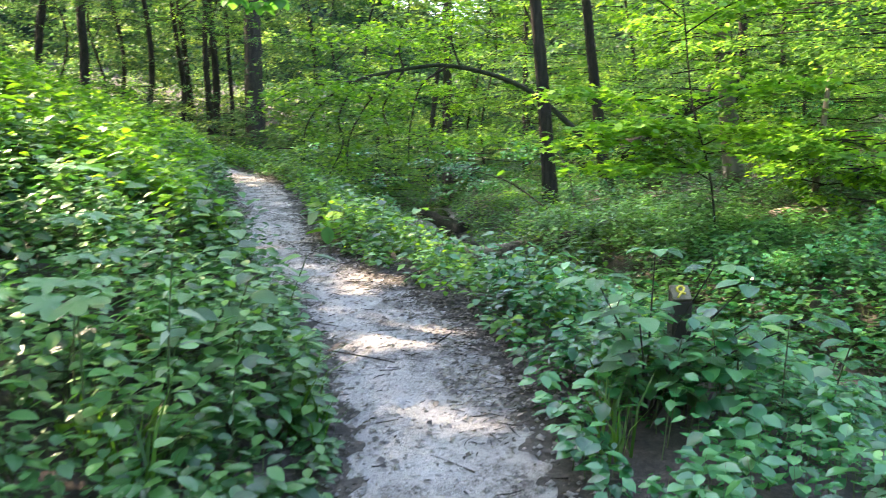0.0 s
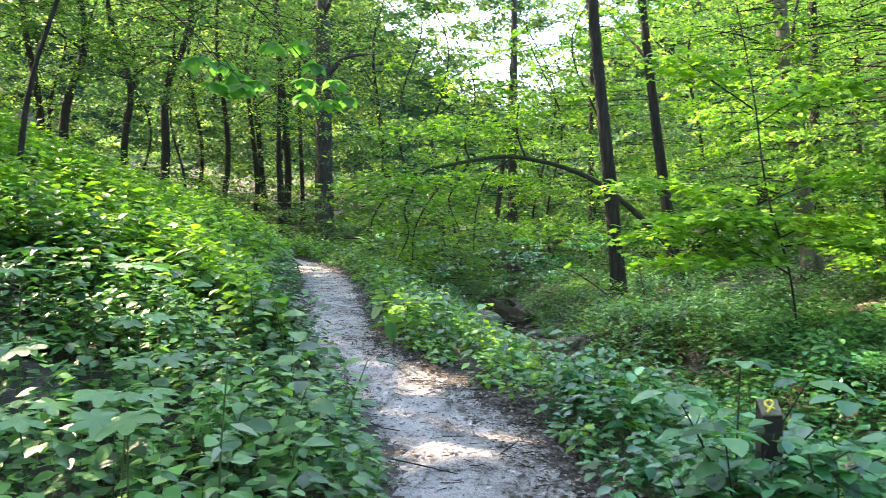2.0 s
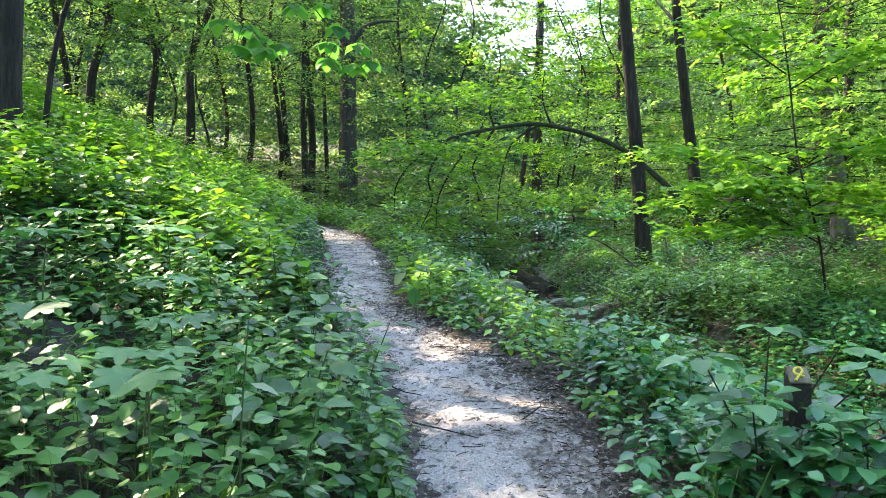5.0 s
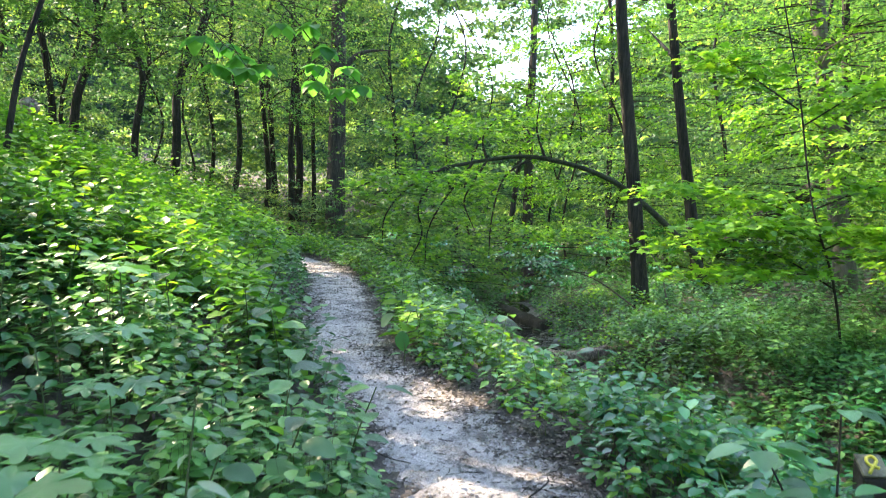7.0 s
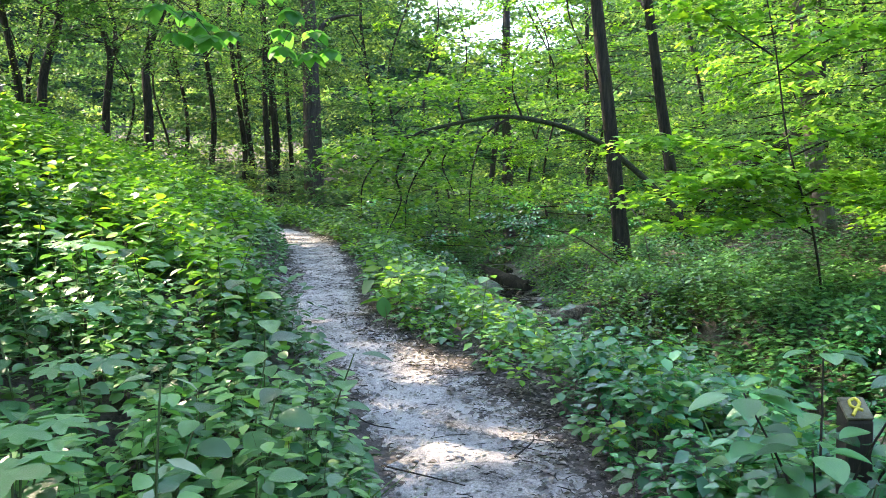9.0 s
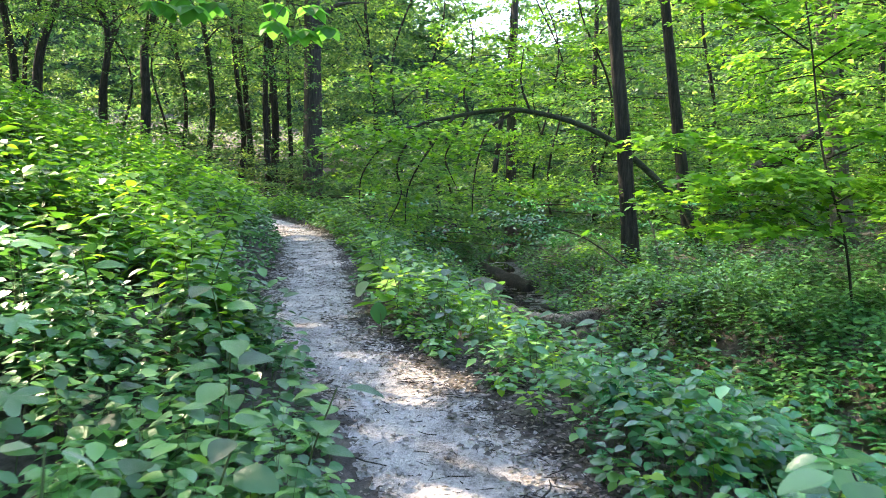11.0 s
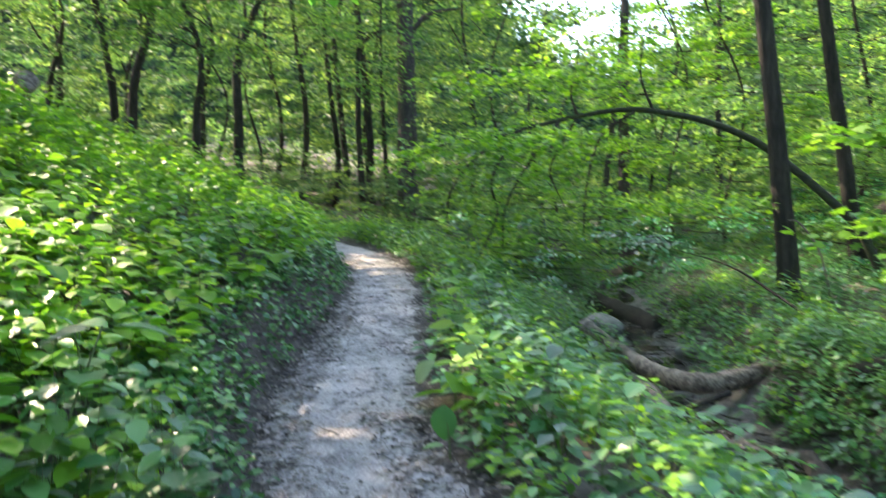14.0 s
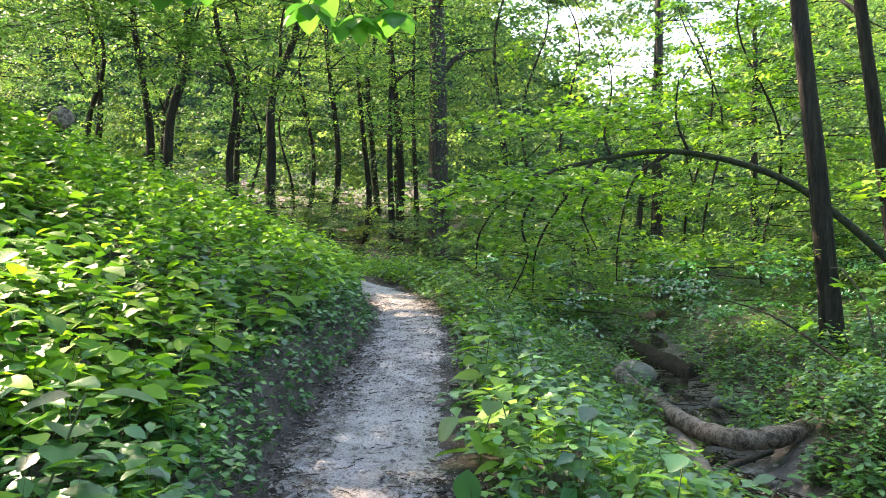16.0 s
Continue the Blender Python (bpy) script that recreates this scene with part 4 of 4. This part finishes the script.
slant = Matrix.Translation((0, 0.0, 0.72)) @ Matrix.Rotation(math.atan2(0.06, 0.1), 4, "X")
bm = bmesh.new()
bmesh.ops.create_cube(bm, size=1, matrix=slant @ Matrix.Diagonal((0.1, 0.115, 0.012, 1)))
bmesh.ops.bevel(bm, geom=bm.edges[:], offset=0.003, segments=1, affect="EDGES")
me = bpy.data.meshes.new("cap")
bm.to_mesh(me)
cap = part("cap", me, POST_TOP, post, "weathered grey slanted cap")
mark = [slant @ Vector(p) for p in [(-0.025, -0.045, 0.008), (0.0, -0.01, 0.008), (0.022, 0.02, 0.008), (0.012, 0.042, 0.008), (-0.012, 0.03, 0.008), (-0.012, 0.0, 0.008), (0.022, -0.018, 0.008)]]
part("painted_mark", tube_mesh("painted_mark", bend(mark, 5), 0.007, 6), YELLOW, cap, "curled yellow paint mark")

shrub = thing("shrub", "young shrub with broad leaves tinted sky-lit blue-green on thin stems", "shrub", "", ground_at(1.02, 3.8))
for ex, ey, ez in [(-0.28, -0.05, 0.82), (0.05, 0.1, 0.95), (0.3, -0.05, 0.88), (0.55, 0.15, 0.75), (-0.1, -0.2, 0.65), (0.4, -0.25, 0.6), (0.75, -0.1, 0.6)]:
    ez *= 0.9
    pts = [(0, 0, -0.05), (ex * 0.35, ey * 0.35, ez * 0.5), (ex, ey, ez)]
    stem(shrub, pts, 0.008, 0.003, BARK_DARK)
    path = bend(pts, 6)
    for i in range(20):
        p = path[min(3 + i // 2 + (i > 12) * 3, len(path) - 1)]
        a = i * 2.4 + pick.uniform(-0.3, 0.3)
        d = (math.cos(a), math.sin(a), pick.uniform(-0.18, 0.1))
        hang_leaf(shrub, ("dark", "wide", "herb")[pick.randrange(3)], Vector(p) + Vector(d) * 0.05, d, (pick.gauss(0, 0.1), pick.gauss(0, 0.1), 1), pick.uniform(0.09, 0.155))


# ---- trees with limbs in view ----
def maple_spray(points, n, spread, size, lift=0.0):
    """Leaf places along a branch, spread to its sides and level."""
    p = bend(points, 8)
    i = rng.integers(len(p) // 4, len(p), n)
    at = p[i] + rng.normal(0, 1, (n, 3)) * (spread, spread, spread * 0.16) + (0, 0, lift)
    along, up = loose(n, 0.15, 0.25)
    return at, along, up, rng.uniform(size * 0.6, size * 1.25, n)


def joined_leaves(name, sets, mat, parent, shape=MAPLE, label=""):
    at, along, up, size = (np.concatenate([s[i] for s in sets]) for i in range(4))
    return part(name, leaves(name, shape, at, along, up, size), mat, parent, label)


arch = thing("arched_tree", "fallen-over mossy tree arching above the creek", "tree", "", (0, 0, 0))
stem(arch, [(4.1, 18.3, float(land(4.1, 18.3)) - 0.1), (3.7, 18.35, 1.1), (3.25, 18.41, 1.62), (2.7, 18.55, 2.17), (2.02, 18.58, 2.7), (1.14, 18.61, 3.08), (0.04, 18.58, 3.29), (-0.9, 18.28, 3.17), (-1.77, 17.82, 2.96)],
     0.085, 0.035, MOSS_BARK, 8, "trunk")
DROOPS = [[(-1.77, 17.82, 2.96), (-2.5, 17.4, 2.5), (-2.94, 17.14, 1.9), (-3.0, 17.1, 1.3)], [(-1.2, 18.1, 3.08), (-1.75, 17.8, 2.3), (-2.1, 17.7, 1.6), (-2.15, 17.65, 0.9)],
          [(0.1, 18.58, 3.26), (-0.5, 18.3, 2.8), (-0.75, 18.2, 1.9), (-0.8, 18.2, 1.05)], [(-0.9, 18.28, 3.15), (-1.2, 18.0, 2.6), (-1.35, 17.9, 2.2), (-1.1, 17.9, 1.6)],
          [(-1.9, 17.8, 2.9), (-2.3, 17.5, 2.1), (-2.2, 17.4, 1.5), (-2.5, 17.2, 0.8)], [(-0.9, 18.3, 3.2), (-1.0, 18.5, 3.7), (-0.6, 18.7, 4.3)], [(0.4, 18.6, 3.25), (0.2, 18.8, 3.9), (0.25, 18.9, 4.6)],
          [(-2.0, 17.7, 2.85), (-2.9, 17.0, 2.7), (-3.7, 16.5, 2.3)]]
for pts in DROOPS:
    stem(arch, pts, 0.03, 0.009, BARK_DARK, 6, "limb")
sets = [maple_spray(p, 240, 0.45, 0.14) for p in DROOPS] + [maple_spray([(-3.3, 16.6, 2.0), (-2.4, 16.6, 2.6), (-1.2, 16.8, 2.7)], 620, 0.6, 0.13),
        maple_spray([(-3.4, 17.4, 3.4), (-2.0, 18, 3.9), (-0.2, 18.6, 4.0)], 620, 0.6, 0.13), maple_spray([(-1.5, 17.5, 1.2), (0.2, 18, 1.6), (1.8, 18.3, 1.6)], 620, 0.6, 0.13)]
joined_leaves("crown", sets, LEAF_SUNLIT, arch)

young = thing("young_maple", "young maple with level sprays of bright leaves", "tree", "", (0, 0, 0))
gx, gy = 3.75, 10.6
stem(young, [(gx, gy, float(land(gx, gy)) - 0.1), (3.62, 10.65, 1.1), (3.35, 10.7, 2.1), (3.2, 10.8, 3.4), (3.0, 10.9, 4.6)], 0.017, 0.008, BARK_DARK, 7, "trunk")
MAPLES = [[(3.62, 10.65, 1.05), (2.9, 10.6, 1.45), (2.1, 10.7, 1.6), (1.5, 10.8, 1.45)], [(3.45, 10.7, 1.8), (2.8, 10.9, 2.1), (2.1, 11.1, 2.25), (1.7, 11.2, 2.2)],
          [(3.4, 10.7, 2.0), (4.1, 10.5, 2.3), (4.9, 10.4, 2.3)], [(3.25, 10.8, 3.0), (3.9, 10.6, 3.4), (4.7, 10.5, 3.5)], [(3.2, 10.8, 3.2), (2.6, 11, 3.7), (2.3, 11.2, 4.0)],
          [(3.55, 10.65, 1.4), (4.2, 10.3, 1.5), (5.0, 10.1, 1.4)], [(3.6, 10.65, 1.2), (2.7, 10.3, 1.25), (1.9, 10.2, 1.2)],
          [(3.4, 10.7, 1.9), (2.9, 10.3, 1.8), (2.2, 10.2, 1.75)], [(3.5, 10.7, 1.6), (3.0, 11.1, 1.75), (2.3, 11.4, 1.8)], [(3.5, 10.7, 1.5), (4.0, 10.9, 1.7), (4.6, 11.2, 1.75)]]
for pts in MAPLES:
    stem(young, pts, 0.012, 0.004, BARK_DARK, 5, "limb")
joined_leaves("crown", [maple_spray(p, 330, 0.3, 0.15) for p in MAPLES], LEAF_SUNLIT, young)
# single leaves at the tips of the lowest branches
for pts in MAPLES[:2]:
    for q in bend(pts, 6)[5:]:
        a = pick.uniform(0, 6.28)
        hang_leaf(young, "maple", Vector(q), (math.cos(a), math.sin(a), -0.2), (0, pick.gauss(0, 0.3), 1), pick.uniform(0.1, 0.15))

overhang = thing("sapling", "thin leaning sapling with large hanging leaves overhead", "tree", "", (0, 0, 0))
stem(overhang, [(-5.75, 8.7, float(land(-5.75, 8.7)) - 0.1), (-5.62, 8.75, 2.3), (-5.45, 8.8, 3.4), (-5.0, 8.9, 4.8), (-4.6, 8.9, 6.0)], 0.045, 0.015, BARK_DARK, 8, "trunk")
for pts in ([(-5.0, 8.9, 4.8), (-4.0, 8.9, 4.9), (-2.9, 8.9, 4.2), (-2.15, 8.95, 3.35)], [(-5.2, 8.85, 4.3), (-4.3, 8.4, 4.4), (-3.5, 8.2, 3.9), (-2.95, 8.05, 3.35)]):
    stem(overhang, pts, 0.014, 0.005, BARK_DARK, 5, "limb")
# twigs, each ending in a whorl of drooping leaves
TWIGS = [((-2.15, 8.95, 3.35), (-2.25, 8.75, 3.14)), ((-2.15, 8.95, 3.35), (-2.05, 8.95, 3.1)), ((-2.15, 8.95, 3.35), (-1.85, 9.1, 3.16)), ((-2.3, 8.93, 3.55), (-2.0, 9.1, 3.35)), ((-2.3, 8.93, 3.55), (-2.35, 9.1, 3.38)),
         ((-2.3, 8.93, 3.55), (-2.1, 8.6, 3.45)), ((-2.95, 8.05, 3.35), (-3.0, 8.0, 3.15)), ((-2.95, 8.05, 3.35), (-2.75, 8.15, 3.15)), ((-3.05, 8.1, 3.48), (-2.7, 8.45, 3.25)),
         ((-3.05, 8.1, 3.48), (-3.1, 7.85, 3.38)), ((-3.05, 8.1, 3.48), (-2.9, 8.35, 3.3)), ((-3.3, 8.15, 3.72), (-3.1, 8.45, 3.45)), ((-2.6, 8.92, 3.9), (-2.6, 8.65, 3.7)), ((-2.6, 8.92, 3.9), (-2.35, 8.9, 3.75))]
for a0, b0 in TWIGS:
    stem(overhang, [a0, (Vector(a0) + Vector(b0)) / 2 + Vector((0, 0, 0.04)), b0], 0.005, 0.003, BARK_DARK, 5, "twig")
    start = pick.uniform(0, 6.28)
    for i in range(6):
        a = start + i * 6.28 / 6 + pick.uniform(-0.25, 0.25)
        d = (math.cos(a), math.sin(a), pick.uniform(-0.75, -0.2))
        hang_leaf(overhang, "over", Vector(b0), d, (pick.gauss(0, 0.15), pick.gauss(0, 0.15), 1), pick.uniform(0.17, 0.24))

# vine and dead twigs by the creek trunk
vine = thing("dead_vine", "pale dead vine leaning against the trunk", "vine", "", (0, 0, 0))
stem(vine, [(2.85, 16.7, float(land(2.85, 16.7)) - 0.03), (2.78, 16.8, 0.5), (2.68, 16.9, 0.95), (2.45, 17.05, 1.32), (2.3, 17.06, 1.36)], 0.02, 0.012, BARK_PALE, 5)
limb = thing("fallen_branch", "thin dead branch lying over the herbs", "branch", "", (0, 0, 0))
stem(limb, [(2.3, 14.6, float(land(2.3, 14.6)) - 0.02), (1.9, 15.4, 0.35), (1.3, 16.0, 0.75), (0.6, 16.6, 0.95)], 0.025, 0.006, BARK_DARK, 6)


# ---- creek bed: logs, stones, roots ----
def log(name, label, points, r0, r1, mat, stubs=(), seed=0):
    root = thing(name, label, "log", "creek logs", (0, 0, 0))
    path = bend(points, 8)
    part("bole", tube_mesh("bole", path, np.linspace(r0, r1, len(path)) * (1 + 0.06 * np.sin(np.arange(len(path)) * 1.3)), 14, 0.06, seed), mat, root)
    for pts in stubs:
        part("branch_stub", tube_mesh("branch_stub", bend(pts, 4), np.linspace(0.05, 0.025, 4 * (len(pts) - 1) + 1), 7, 0.08, 1), mat, root)
    return root


log("fallen_log", "curved weathered log spanning the creek", [(-0.75, 16.6, -0.2), (-0.43, 16.0, -0.36), (-0.02, 14.7, -0.4), (0.31, 13.9, -0.4), (0.73, 13.5, -0.36), (1.31, 13.8, -0.31), (1.75, 14.15, -0.27), (2.2, 14.4, -0.2)],
    0.105, 0.125, DEAD_WOOD, [[(1.6, 14.1, -0.3), (1.75, 14.1, -0.1), (1.85, 14.15, 0.02)]])
log("fallen_log", "short pale log lying in the creek bed", [(0.0, 14.7, -0.64), (0.12, 13.6, -0.62), (0.24, 12.5, -0.6)], 0.15, 0.12, BARK_PALE, seed=2)
log("fallen_log", "dark rotten log across the upper creek", [(-0.7, 21.2, -0.45), (-0.1, 20.2, -0.55), (0.55, 19.0, -0.66)], 0.22, 0.2, BARK_DARK, seed=3)
log("fallen_log", "dark broken branch in the creek mud", [(0.15, 12.3, -0.5), (0.5, 12.8, -0.45), (0.9, 13.2, -0.4)], 0.05, 0.03, BARK_DARK, seed=4)
log("fallen_log", "dark fallen trunk half buried in herbs", [(1.9, 12.3, 0.02), (2.5, 12.6, 0.12), (3.2, 12.9, 0.16), (4.6, 13.4, 0.25)], 0.11, 0.1, BARK_DARK, seed=5)
log("fallen_log", "wet log sunk in the creek near the path", [(1.0, 10.2, -0.45), (1.25, 10.8, -0.5), (1.3, 11.5, -0.55)], 0.1, 0.08, BARK_DARK, seed=6)
hz = float(land(-10.9, 17.0))
log("fallen_log", "cut brown log on top of the hillside", [(-12.6, 17.9, float(land(-12.6, 17.9)) + 0.25), (-11.6, 17.4, hz + 0.62), (-10.7, 16.9, hz + 0.8)], 0.21, 0.2, DEAD_WOOD, seed=7)
stump = thing("tree_stump", "low broken stump propping a cut log", "stump", "", ground_at(-10.95, 17.02, -0.1))
part("bole", tube_mesh("bole", [(0, 0, 0), (0.02, 0, 0.3), (0.03, 0.02, 0.66)], [0.26, 0.2, 0.17], 12, 0.08, 3), BARK_DARK, stump)
log("fallen_log", "dark fallen trunk on the far slope", [(4.6, 20.6, 1.2), (6.0, 20.6, 2.2), (7.6, 20.8, 3.2)], 0.22, 0.18, BARK_DARK, seed=8)

lz = float(land(6.0, 11.7))
log("fallen_log", "sunlit weathered log lying in herbs", [(4.7, 12.1, float(land(4.7, 12.1)) + 0.12), (5.4, 11.9, lz + 0.12), (6.4, 11.5, lz + 0.14)], 0.12, 0.1, DEAD_WOOD, seed=9)
snag = thing("broken_snag", "short pale broken snag among herbs", "snag", "", ground_at(6.0, 12.7, -0.1))
part("bole", tube_mesh("bole", [(0, 0, 0), (0.06, 0, 0.9), (0.12, 0.02, 1.75), (0.17, 0.03, 2.35)], [0.07, 0.06, 0.05, 0.025], 9, 0.1, 4), BARK_PALE, snag)


def stone(at, size, seed, label="rounded grey creek stone", mat=ROCK):
    bm = bmesh.new()
    bmesh.ops.create_icosphere(bm, subdivisions=2, radius=1)
    for v in bm.verts:
        v.co *= 1 + 0.22 * noise.noise(v.co * 1.3 + Vector((seed * 3.1, 0, 0)))
        v.co = Vector((v.co.x * size, v.co.y * size * 1.2, v.co.z * size * 0.65))
    me = bpy.data.meshes.new("stone")
    bm.to_mesh(me)
    ob = part("stone", smooth(me), mat)
    ob.matrix_basis = Matrix.Translation(at) @ Matrix.Rotation(seed, 4, "Z")
    return tagged(ob, label, "stone", "creek stones")


stone((-0.5, 18.3, -0.5), 0.34, 1, "large rounded pale boulder in the creek")
stone((0.75, 16.4, -0.55), 0.16, 2, "brown stone on the creek edge")
for i in range(34):
    y = pick.uniform(10, 20)
    x = float(curve_at(y, CREEK_Y, CREEK_X)) + pick.uniform(-0.5, 0.5)
    stone((x, y, float(land(x, y)) - 0.01), pick.uniform(0.04, 0.1), 3 + i)


# ---- grass, litter, twigs and pebbles ----
def grass_tufts(name, spots, label):
    n = 26
    c = np.array([ground_at(*s) for s in spots])
    at = np.repeat(c, n, 0) + np.concatenate([rng.normal(0, 0.05, (len(c) * n, 2)), np.zeros((len(c) * n, 1))], 1)
    a = rng.uniform(0, 6.28, len(at))
    lean_ = rng.uniform(0.1, 0.7, len(at))
    along = np.stack([np.cos(a) * lean_, np.sin(a) * lean_, np.ones(len(at))], 1)
    up = np.stack([-np.cos(a), -np.sin(a), lean_], 1)
    return tagged(part(name, leaves(name, BLADE, at, along, up, rng.uniform(0.18, 0.45, len(at))), GRASS), label, "grass", kind="stuff")


grass_tufts("grass", [(-1.15, 2.75), (-1.35, 2.9), (-0.65, 3.5), (-0.7, 3.9), (0.75, 3.4), (0.85, 3.9), (-0.75, 8.7), (-0.5, 9.2), (-0.6, 9.8), (-0.35, 10.2), (-0.4, 9.5), (-0.9, 10.8),
                      (-1.4, 12.6), (-1.2, 13.4), (0.15, 11.6), (0.4, 11.2), (-0.1, 12.2), (-0.3, 12.8), (0.95, 4.6)], "tufts of green grass beside the path")


def edge_points(n, y0, y1, side, lo, hi):
    y = rng.uniform(y0, y1, n)
    s = np.interp(y, TRAIL_Y, TRAIL_W) + rng.uniform(lo, hi, n)
    return curve_at(y, TRAIL_Y, TRAIL_X) + side * s, y


def litter():
    sets = [edge_points(5200, 4.0, 9.0, 1, -0.5, 0.45), edge_points(4600, 6.5, 12.5, -1, -0.4, 0.35), edge_points(2600, 2, 20, 1, -0.25, 0.3), edge_points(2600, 2, 20, -1, -0.25, 0.3),
            edge_points(2400, 2, 18, 1, -1.2, 0.0)]
    x, y = (np.concatenate([s[i] for s in sets]) for i in (0, 1))
    at = np.stack([x, y, land(x, y) + 0.016 + rng.uniform(0, 0.012, len(x))], 1)
    along, up = loose(len(x), 0.0, 0.35)
    along[:, 2] *= 0.4
    return tagged(part("leaf_litter", leaves("leaf_litter", QUAD, at, along, up, 0.012 + 0.045 * rng.random(len(x)) ** 2), LITTER), "brown dry leaves and bark bits on the ground", "leaf litter", kind="stuff")


litter()


def slivers(name, x, y, length, radius, mat, label, lift=0.014):
    a = rng.uniform(0, 6.28, len(x))
    d = np.stack([np.cos(a), np.sin(a), rng.normal(0, 0.05, len(x))], 1)
    c = np.stack([x, y, land(x, y) + lift + radius], 1)
    side, upv = unit(np.cross(d, (0, 0, 1.0))), np.array([0, 0, 1.0])
    mid = c + side * (length * rng.normal(0, 0.08, len(x)))[:, None]
    rows = []
    for p, r in ((c - d * length[:, None] / 2, radius), (mid, radius), (c + d * length[:, None] / 2, radius * 0.5)):
        for k in (0, 2.1, 4.2):
            rows.append(p + side * (np.cos(k) * r)[:, None] + upv * (np.sin(k) * r)[:, None])
    v = np.stack(rows, 1).reshape(-1, 3)
    f = np.array([(i * 3 + j, i * 3 + (j + 1) % 3, i * 3 + 3 + (j + 1) % 3, i * 3 + 3 + j) for i in range(2) for j in range(3)])
    f = (f[None] + (np.arange(len(x)) * 9)[:, None, None]).reshape(-1, 4)
    return tagged(part(name, mesh_np(name, v, f), mat), label, "twigs", kind="stuff")


sets = [edge_points(900, 3.5, 9.0, 1, -0.45, 0.4), edge_points(600, 6.0, 13, -1, -0.35, 0.3), edge_points(420, 2, 17, 1, -1.2, 0)]
tx, ty = (np.concatenate([s[i] for s in sets]) for i in (0, 1))
cy2 = rng.uniform(9, 21, 3600)
cx2 = curve_at(cy2, CREEK_Y, CREEK_X) + rng.normal(0, 0.42, 3600)
c_along, c_up = loose(3600, 0.0, 0.5)
creek_litter = part("creek_debris", leaves("creek_debris", QUAD, np.stack([cx2, cy2, land(cx2, cy2) + 0.05], 1), c_along, c_up, rng.uniform(0.02, 0.075, 3600)), LITTER)
tagged(creek_litter, "dead leaves and bark washed into the creek bed", "debris", kind="stuff")
slivers("creek_twigs", cx2[:420], cy2[:420], rng.uniform(0.1, 0.5, 420), rng.uniform(0.004, 0.012, 420), BARK_DARK, "dead twigs in the creek bed", 0.05)
slivers("twigs", tx, ty, 0.03 + 0.12 * rng.random(len(tx)) ** 2, rng.uniform(0.0015, 0.004, len(tx)), BARK_DARK, "small dark twigs scattered on the path")


def pebbles(n):
    y = rng.uniform(2, 18, n)
    x = curve_at(y, TRAIL_Y, TRAIL_X) + rng.uniform(-0.55, 0.6, n)
    r = rng.uniform(0.004, 0.016, n) * np.where(rng.random(n) < 0.08, 1.8, 1)
    base = np.array([(1, 0, 0), (0, 1, 0), (-1, 0, 0), (0, -1, 0), (0, 0, 0.7), (0, 0, -0.5)], float)
    tri = np.array([(0, 1, 4), (1, 2, 4), (2, 3, 4), (3, 0, 4), (1, 0, 5), (2, 1, 5), (3, 2, 5), (0, 3, 5)])
    c = np.stack([x, y, land(x, y) + 0.011], 1)
    v = c[:, None] + (base[None] * rng.uniform(0.7, 1.3, (n, 6, 1))) * r[:, None, None]
    f = (tri[None] + (np.arange(n) * 6)[:, None, None]).reshape(-1, 3)
    return tagged(part("pebbles", mesh_np("pebbles", v.reshape(-1, 3), f), DIRT), "small grey pebbles and crumbs on the path", "pebbles", kind="stuff")


pebbles(5000)
# a few sticks that lie apart
for pts in ([(-0.05, 5.05, 0), (0.05, 5.2, 0.03), (0.06, 5.4, 0)], [(-1.25, 5.6, 0.02), (-0.95, 5.55, 0.03), (-0.75, 5.5, 0)], [(-0.75, 4.95, 0), (-0.5, 4.8, 0.01), (-0.3, 4.7, 0)]):
    stick = thing("stick", "dark dry stick lying on the path", "stick", "sticks", ground_at(pts[0][0], pts[0][1], 0.02))
    base = Vector(ground_at(pts[0][0], pts[0][1]))
    stem(stick, [Vector((p[0], p[1], float(land(p[0], p[1])) + p[2])) - base for p in pts], 0.006, 0.003, BARK_DARK, 6, "twig")
